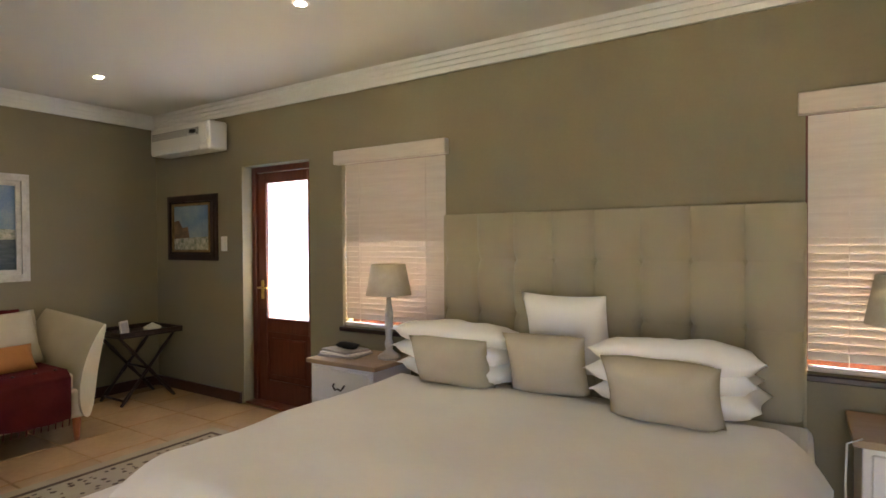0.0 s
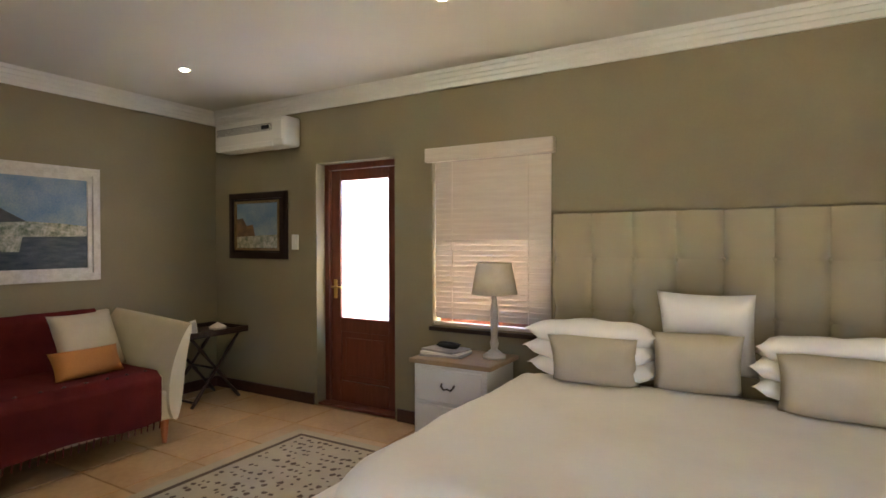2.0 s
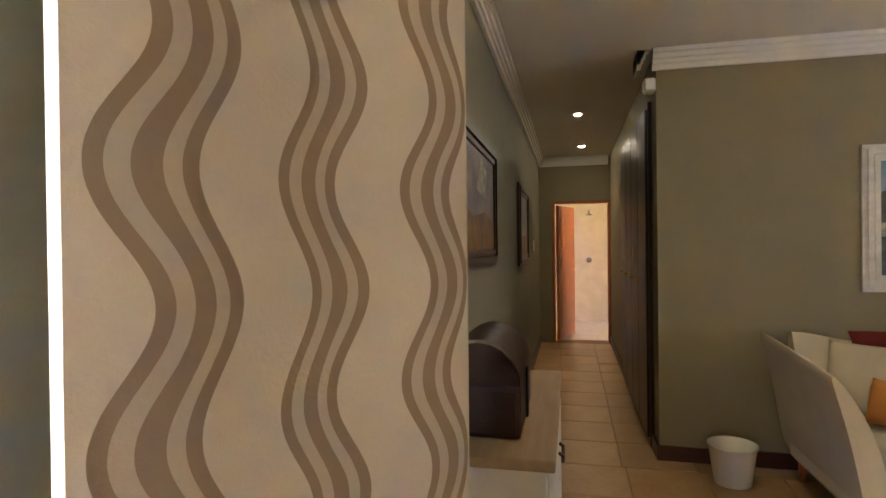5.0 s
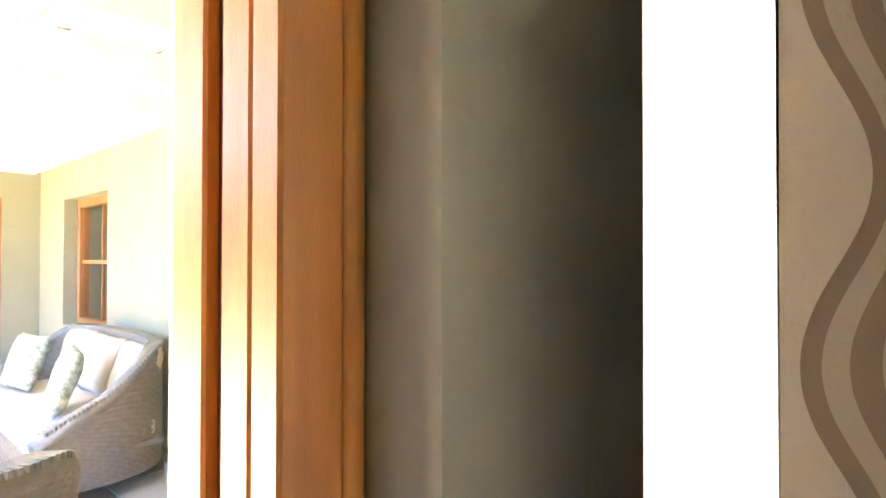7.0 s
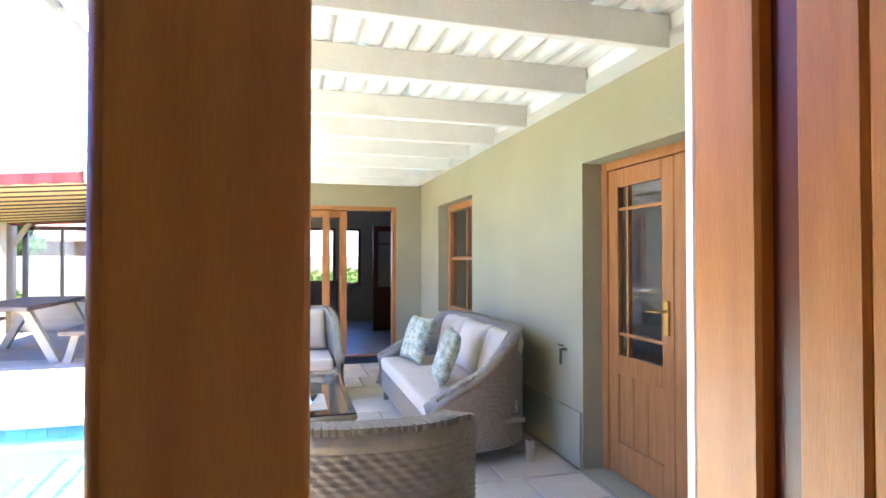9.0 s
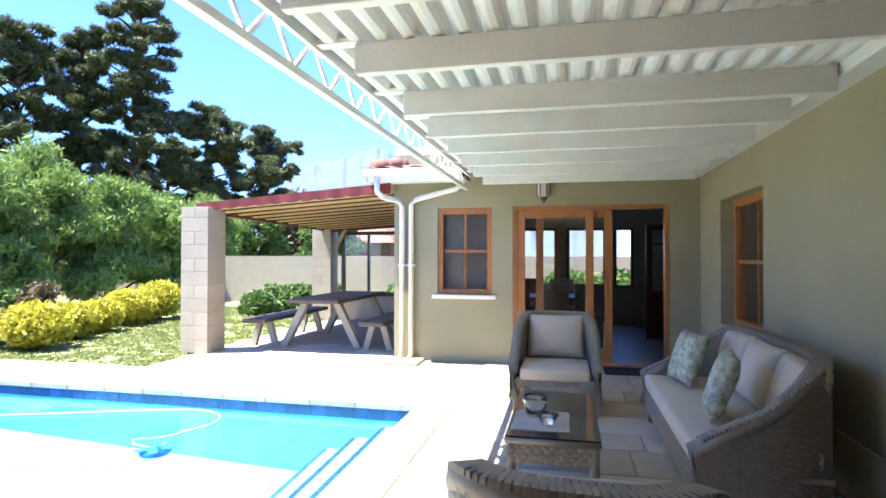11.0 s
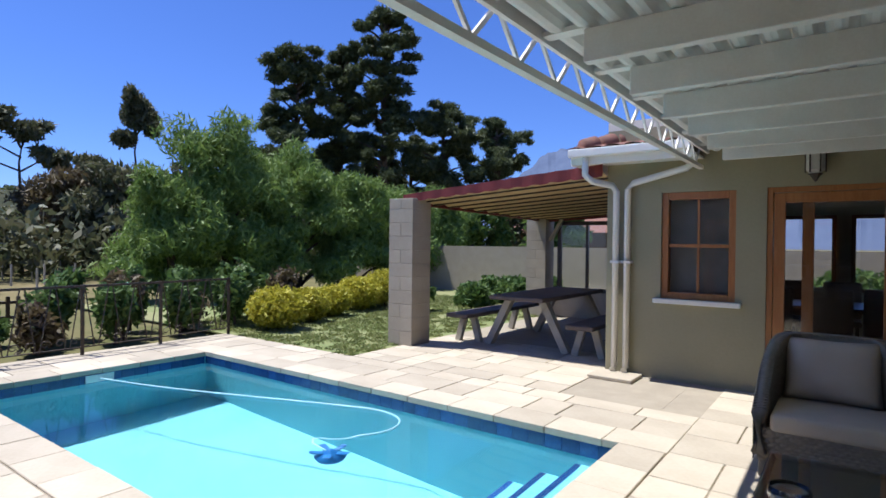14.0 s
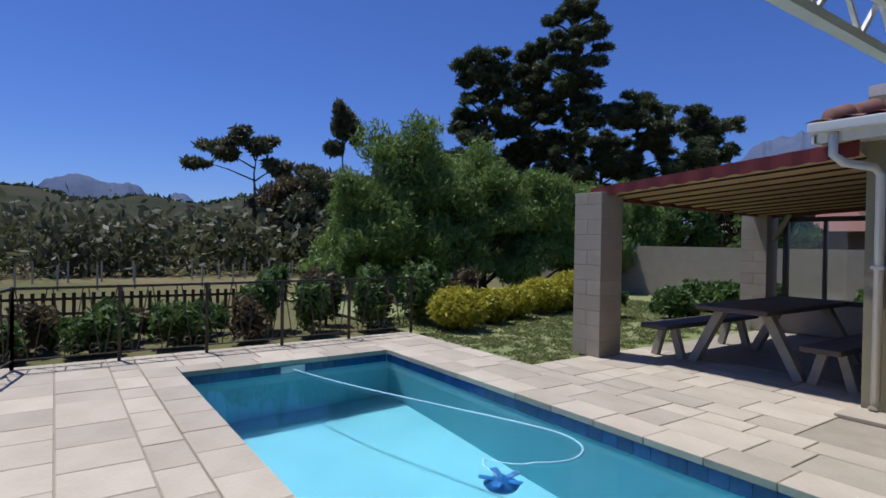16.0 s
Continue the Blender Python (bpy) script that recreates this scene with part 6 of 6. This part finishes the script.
for i, (x, y_, s) in enumerate(((-7.55, 8.0, 0.56), (-7.9, 9.0, 0.46), (-8.2, 9.8, 0.46), (-8.5, 10.9, 0.56), (-8.6, 11.9, 0.66))):
    shrub("golden_shrub", "rounded clipped golden-yellow shrub", "shrub", x, y_, PAT, s, s, s * 0.72, 11000, 0.026, M["golden"], "golden shrubs", 20 + i, 0.22)
for i, (x, y_, s) in enumerate(((-7.3, 11.6, 0.5), (-6.6, 12.6, 0.55), (-5.6, 14.0, 0.7), (-6.9, 14.6, 0.6), (-3.9, 15.6, 0.6), (-2.7, 15.8, 0.5), (0.1, 14.5, 1.1), (1.3, 14.6, 1.0), (2.2, 14.8, 0.9))):
    shrub("green_shrub", "rounded dark green garden shrub", "shrub", x, y_, PAT, s, s, s * 0.65, 3600, 0.05, M["shrub"], "green shrubs", 40 + i)
for i in range(26):
    y_ = 0.8 + i * 0.33
    shrub("fence_plant", "untidy green plant growing behind the fence", "plant", -8.4 - 0.5 * (i % 3), y_, -0.16, 0.35, 0.35, 0.24 + 0.16 * ((i * 7) % 5) / 4 + (0.3 if y_ > 5 else 0), 1300, 0.045, M["shrub"] if i % 4 else M["dryleaf"], "plants behind the fence", 70 + i)


def limb_tree(name, label, x, y_, height, trunk_r, crowns, leaf_mat, count, size, seed, flat=0.0, group="", long=1.6, bare=0.35):
    """A tree: tapered trunk, limbs to each clump, and a crown of many small leaves. crowns: (dx, dy, z, rx, rz)."""
    t = thing(name, label, "tree", group, (x, y_, -0.16))
    rg = random.Random(seed)
    pts = [(rg.uniform(-0.02, 0.02) * height * k / 6, rg.uniform(-0.02, 0.02) * height * k / 6, height * 0.95 * k / 6) for k in range(7)]
    tr = part("trunk", tube(pts, [trunk_r * (1 - 0.85 * k / 6) for k in range(7)], 9), M["bark"], t, "", True)
    for dx, dy, z, rx, rz in crowns:
        zb = max(height * bare * 0.6, z - 0.25 * math.hypot(dx, dy) - rz * 0.8)
        part("limb", tube([(0, 0, min(zb, height * 0.9)), (dx * 0.5, dy * 0.5, (zb + z) / 2 + 0.1), (dx, dy, z)], [trunk_r * 0.35, trunk_r * 0.22, trunk_r * 0.07], 6), M["bark"], tr, "", True)
    cs, rs = [], []
    for dx, dy, z, rx, rz in crowns:
        for _ in range(7):
            cs.append((dx + rg.uniform(-0.7, 0.7) * rx, dy + rg.uniform(-0.7, 0.7) * rx, z + rg.uniform(-0.6, 0.6) * rz))
            rs.append((rx * rg.uniform(0.4, 0.85), rx * rg.uniform(0.4, 0.85), rz * rg.uniform(0.4, 0.8)))
    scatter("crown", cs, rs, count, size, leaf_mat, t, seed, flat, long)
    return t


def rand_crowns(seed, n, spread, z0, z1, r0, r1, squash=0.5, top=0.5):
    rg = random.Random(seed)
    out = []
    for i in range(n):
        f = i / max(n - 1, 1)
        a = rg.uniform(0, 6.283)
        s = spread * (1 - (1 - top) * f) * rg.uniform(0.25, 1.0)
        r = rg.uniform(r0, r1)
        out.append((s * math.cos(a), s * math.sin(a), z0 + (z1 - z0) * f, r, r * squash))
    return out


def towards(deg, dist):
    """A place at a bearing (degrees left of +y) and distance from the deck."""
    a = radians(deg)
    return -math.sin(a) * dist, 2.4 + math.cos(a) * dist


# tall dark pines beyond the garden
for i, (deg, dist, h, sp, n) in enumerate(((51.0, 42, 16.0, 3.0, 30), (46.6, 44, 17.3, 2.6, 30), (42.3, 42, 19.9, 2.8, 36), (36.2, 44, 12.9, 3.4, 28), (30.6, 46, 12.3, 3.2, 26), (39.5, 48, 11.0, 3.2, 18))):
    x, y_ = towards(deg, dist)
    limb_tree("pine_tree", "tall dark pine with layered clumps of needles", x, y_, h, 0.34, rand_crowns(100 + i, int(n * 1.7), sp * 1.2, h * 0.28, h * 0.96, 0.5, 1.05, 0.62, 0.5), M["pineleaf"], 44000, 0.10, 100 + i, 0.0, "pine trees", 2.4)
# feathery green trees behind the pool fence
for i, (deg, dist, h, sp) in enumerate(((58.0, 15.5, 4.7, 1.9), (51.0, 16.5, 4.0, 1.8), (63.0, 15.0, 3.0, 1.2), (45.5, 17.5, 3.6, 1.5), (40.0, 19.0, 3.3, 1.4), (36.0, 21.0, 3.4, 1.3))):
    x, y_ = towards(deg, dist)
    limb_tree("willow_tree", "bushy bright green tree with fine drooping leaves", x, y_, h, 0.14, rand_crowns(200 + i, 16, sp, h * 0.2, h * 0.93, 0.55, 0.95, 0.8, 0.45), M["willow"], 32000, 0.045, 200 + i, 0.9, "bushy green trees", 2.4, 0.1)
# eucalypts
for i, (deg, dist, h, cr) in enumerate(((73.8, 34, 7.9, ((-1.2, -1.8, 6.6, 1.1, 0.6), (-0.4, -0.8, 7.3, 1.0, 0.6), (0.3, 0.6, 7.0, 0.8, 0.6), (-1.8, -2.6, 6.0, 0.8, 0.4), (0.5, 1.1, 5.6, 0.7, 0.5))), (65.4, 36, 9.9, ((0, 0, 9.2, 0.7, 0.9), (0.3, 0.4, 8.2, 0.8, 0.7), (-0.4, -0.5, 7.5, 0.7, 0.6))), (68.5, 36, 6.0, ((0, 0, 5.6, 0.8, 0.5), (0.6, 0.5, 5.0, 0.8, 0.5))))):
    x, y_ = towards(deg, dist)
    limb_tree("eucalypt", "thin leaning gum tree with sparse clumps", x, y_, h * 0.85, 0.16, cr, M["gum"], 5200, 0.12, 300 + i, 0.6, "gum trees", 2.0)
for i, (deg, dist, h) in enumerate(((70.5, 30, 4.6), (66.5, 28, 4.8), (72.0, 33, 4.2), (61.0, 32, 5.6), (56.0, 30, 5.2), (52, 30, 4.8), (33, 28, 4.2), (27, 30, 4.6), (24, 26, 3.6), (83, 40, 2.6), (100, 36, 2.4), (76, 30, 2.6))):
    x, y_ = towards(deg, dist)
    limb_tree("garden_tree", "mixed dull green and brown tree behind the garden", x, y_, h, 0.16, rand_crowns(400 + i, 12, h * 0.36, h * 0.25, h * 0.92, 0.6, 1.0, 0.8, 0.6), M["dryleaf"] if i in (0, 2) else M["gum"] if i % 2 else M["shrub"], 7000, 0.10, 400 + i, 0.5, "trees behind the garden", 2.0, 0.1)

# woods on the plain, hill and mountains
rg = np.random.default_rng(8)
N = 4200
deg, dist = rg.uniform(50, 122, N), 25 + 300 * rg.random(N) ** 1.7
px = np.stack([-np.sin(np.radians(deg)) * dist, 2.4 + np.cos(np.radians(deg)) * dist, rg.uniform(0.2, 1.7, N) * (1 + dist / 130)], 1)
woods = thing("far_woods", "low mixed woodland filling the plain", "woods")
tagged(woods, kind="stuff")
scatter("wood_leaves", px, np.stack([rg.uniform(0.7, 1.8, N) * (1 + dist / 120)] * 2 + [rg.uniform(0.6, 1.5, N) * (1 + dist / 120)], 1), 360000, 0.15, M["gum"], woods, 9, 0.3, 1.5)


def ridge(name, label, mat, d0, d1, d2, a0, a1, hfun, nu, nv, cat):
    """Rising ground between bearings a0 and a1: from distance d0 up to its crest at d1 and down again at d2."""
    def f(u, v):
        a = a0 + (a1 - a0) * u
        dist_ = d0 + (d1 - d0) * min(1, v / 0.75) + (d2 - d1) * max(0, (v - 0.75) / 0.25)
        k = math.sin(min(1.0, v / 0.75) * math.pi / 2) ** 1.6 * (1 - max(0, (v - 0.75) / 0.25))
        n_ = noise.fractal((a * 0.3, v * 4, 3.0), 1.0, 2.1, 3) * 0.07
        x, y_ = -math.sin(radians(a)) * dist_, math.cos(radians(a)) * dist_
        return Vector((x, y_, -1 + hfun(a) * k * (1 + n_)))
    setting(name, sheet(f, nu, nv), mat, label, cat, True)


ridge("backdrop_hill", "dark wooded hillside", M["hill"], 200, 620, 800, 40, 125, lambda a: 44 + 8 * math.sin(a * 0.12 + 1.0) + 3 * math.sin(a * 0.7), 140, 30, "hill")
# mountains and peak get their air haze from the blue base colour
ridge("backdrop_mountains", "rocky mountains in the distance, coloured haze blue", M["rock"], 2200, 3000, 3600, 78, 112, lambda a: 135 + 150 * math.exp(-((a - 88.5) / 3.2) ** 2) + 85 * math.exp(-((a - 84.2) / 1.7) ** 2) + 80 * math.exp(-((a - 80.3) / 1.5) ** 2) + 14 * noise.fractal((a * 0.9, 0, 0), 1.0, 2, 3), 260, 24, "mountain")
ridge("backdrop_peak", "rocky peak behind the house roof, coloured haze blue", M["rock"], 1500, 2400, 3000, -5, 36, lambda a: 120 + 330 * max(0, 1 - abs((a - 20) / 13)) ** 0.55 + 25 * noise.fractal((a * 0.6, 4, 0), 1.0, 2, 3), 300, 40, "mountain")
rg = np.random.default_rng(12)
N = 1500
deg, dist = rg.uniform(42, 122, N), rg.uniform(560, 640, N)
hz = 43 + 8 * np.sin(deg * 0.12 + 1.0) + 3 * np.sin(deg * 0.7)
crest = thing("ridge_trees", "line of trees along the hill crest", "woods")
tagged(crest, kind="stuff")
scatter("crest_leaves", np.stack([-np.sin(np.radians(deg)) * dist, np.cos(np.radians(deg)) * dist, hz - 2], 1), np.tile((6, 6, 4.5), (N, 1)), 16000, 2.2, M["pineleaf"], crest, 13)

# vineyard posts and low rail fence on the field
vp = thing("vineyard_posts", "rows of thin pale vineyard posts", "posts")
tagged(vp, kind="stuff")
bm = bmesh.new()
for r in range(7):
    for i in range(36):
        x, y_ = -19 - 3.2 * r, -8 + i * 0.95 + 0.3 * (r % 2)
        if 4.6 < y_ - 0.1 * r < 6.0:
            continue
        box(bm, x, x + 0.05, y_, y_ + 0.05, -0.16, 0.55)
part("posts", bm, M["concrete"], vp)
rl = thing("picket_fence", "weathered low picket fence beyond the pool", "fence")
part("rail", bars(((-12.2, 1.6, 0.25), (-11.8, 6.0, 0.25), 0.05), ((-12.2, 1.6, -0.02), (-11.8, 6.0, -0.02), 0.05)), M["dark"], rl)
for i in range(30):
    f = i / 29
    part("picket", blocks((-12.2 + 0.4 * f, -12.17 + 0.4 * f, 1.6 + 4.4 * f, 1.66 + 4.4 * f, -0.16, 0.36)), M["dark"], rl)
# neighbour's house
nh = thing("neighbour_house", "brown brick house with a red tiled roof", "house")
hx, hy = towards(25.5, 33)
part("wall", blocks((hx - 2.4, hx + 4.5, hy, hy + 5, -0.16, 2.2)), M["brownhouse"], nh)
bm = bmesh.new()
q = [(hx - 2.8, hy - 0.5, 2.15), (hx + 4.9, hy - 0.5, 2.15), (hx + 4.9, hy + 5.5, 2.15), (hx - 2.8, hy + 5.5, 2.15), (hx - 0.8, hy + 2.5, 3.7), (hx + 3.0, hy + 2.5, 3.7)]
vs = [bm.verts.new(p) for p in q]
for f in ((0, 1, 5, 4), (1, 2, 5), (2, 3, 4, 5), (3, 0, 4), (3, 2, 1, 0)):
    bm.faces.new([vs[i] for i in f])
part("roof", bm, M["rooftile"], nh, "red tiled hipped roof")
wn_ = part("window", blocks((hx - 0.3, hx + 0.9, hy - 0.05, hy - 0.005, 0.9, 1.9)), M["white"], nh, "white framed window")
part("pane", blocks((hx - 0.2, hx + 0.26, hy - 0.06, hy - 0.051, 1.0, 1.8), (hx + 0.34, hx + 0.8, hy - 0.06, hy - 0.051, 1.0, 1.8)), M["greyplastic"], wn_)

# ---- tiles and pavers ----
deck = setting("pavement", blocks((-7.75, PX0 - 0.001, 1.10, 7.15, -0.6, PAT - 0.012), (PX1 + 0.001, 5.4, 1.10, YF, -0.6, PAT - 0.012), (PX0 - 0.001, PX1 + 0.001, 1.10, PY0 - 0.001, -0.6, PAT - 0.012), (PX0 - 0.001, PX1 + 0.001, PY1 + 0.001, 7.15, -0.6, PAT - 0.012), (-4.9, -0.981, 7.15, 13.2, -0.6, PAT - 0.0125)), M["joint"], "mortar bed under sandstone paving", "pavement")
rng = random.Random(11)
made = {}


def paver(w, d, x, y_, mat="paver", parent=deck, z=PAT, t=0.03, name="paver"):
    key = (round(w, 3), round(d, 3), mat)
    if key not in made:
        bm = blocks((-w / 2, w / 2, -d / 2, d / 2, -t, 0), bevel=0.005)
        made[key] = mesh_of(name, bm, M[mat])
    o = new(name, made[key])
    o.parent = parent
    o.matrix_world = pose(x, y_, z + rng.uniform(-0.003, 0.001), rng.uniform(-0.2, 0.2), rng.uniform(-0.2, 0.2), rng.choice((0, 180)))


CO = 0.34
for i in range(13):
    w = (PX1 - PX0 + 2 * CO) / 13
    for yy in (PY1 + CO / 2 - 0.015, PY0 - CO / 2 + 0.015):
        paver(w - 0.006, CO, PX0 - CO + w * (i + 0.5), yy, z=PAT + 0.006, t=0.06, name="coping")
for i in range(6):
    d = (PY1 - PY0 - 0.04) / 6
    for xx in (PX0 - CO / 2 + 0.015, PX1 + CO / 2 - 0.015):
        paver(CO, d - 0.006, xx, PY0 + 0.02 + d * (i + 0.5), z=PAT + 0.006, t=0.06, name="coping")


def pave(x0, x1, y0, y1, s=0.44, skip=None):
    y_ = y0
    while y_ < y1 - 0.05:
        d = min(s * rng.choice((1.0, 1.0, 0.75)), y1 - y_)
        x = x0
        while x < x1 - 0.02:
            w = s * rng.choice((1.0, 1.0, 1.5, 0.75))
            if x1 - x - w < 0.15:
                w = x1 - x
            paver(w - 0.012, d - 0.012, x + w / 2, y_ + d / 2)
            x += w
        y_ += d


pave(-7.72, PX1 + CO, PY1 + CO - 0.01, 7.14)
pave(-4.88, -1.96, 7.15, 9.4)
pave(PX1 + CO - 0.01, XR - 0.03, 1.12, YF - 0.02, 0.5)
pave(-7.72, PX1 + CO - 0.02, 1.9, PY0 - CO + 0.01, 0.5)
pave(-7.72, PX0 - CO + 0.01, PY0 - CO + 0.01, PY1 + CO - 0.01)
for i in range(17):
    for j in range(10):
        x, y_ = -2.9 + i * 0.44, -3.3 + j * 0.44
        if x < SOFA - 0.2 and x > 0.6 - 0.9 * (j > 5):
            paver(0.437, 0.437, min(x, 8), y_, "tile", floor, 0.0, 0.01, "tile")
for i in range(10):
    for j in range(3):
        paver(0.437, 0.437, 4.14 + i * 0.44, -0.22 + j * 0.44 + 0.02, "tile", floor, 0.0, 0.01, "tile")
for i in range(14):
    for j in range(10):
        x, y_ = -2.9 + i * 0.44, -3.3 + j * 0.44
        if not (x > 0.6 - 0.9 * (j > 5)) and j > 3:
            paver(0.437, 0.437, x, y_, "tile", floor, 0.0, 0.01, "tile")
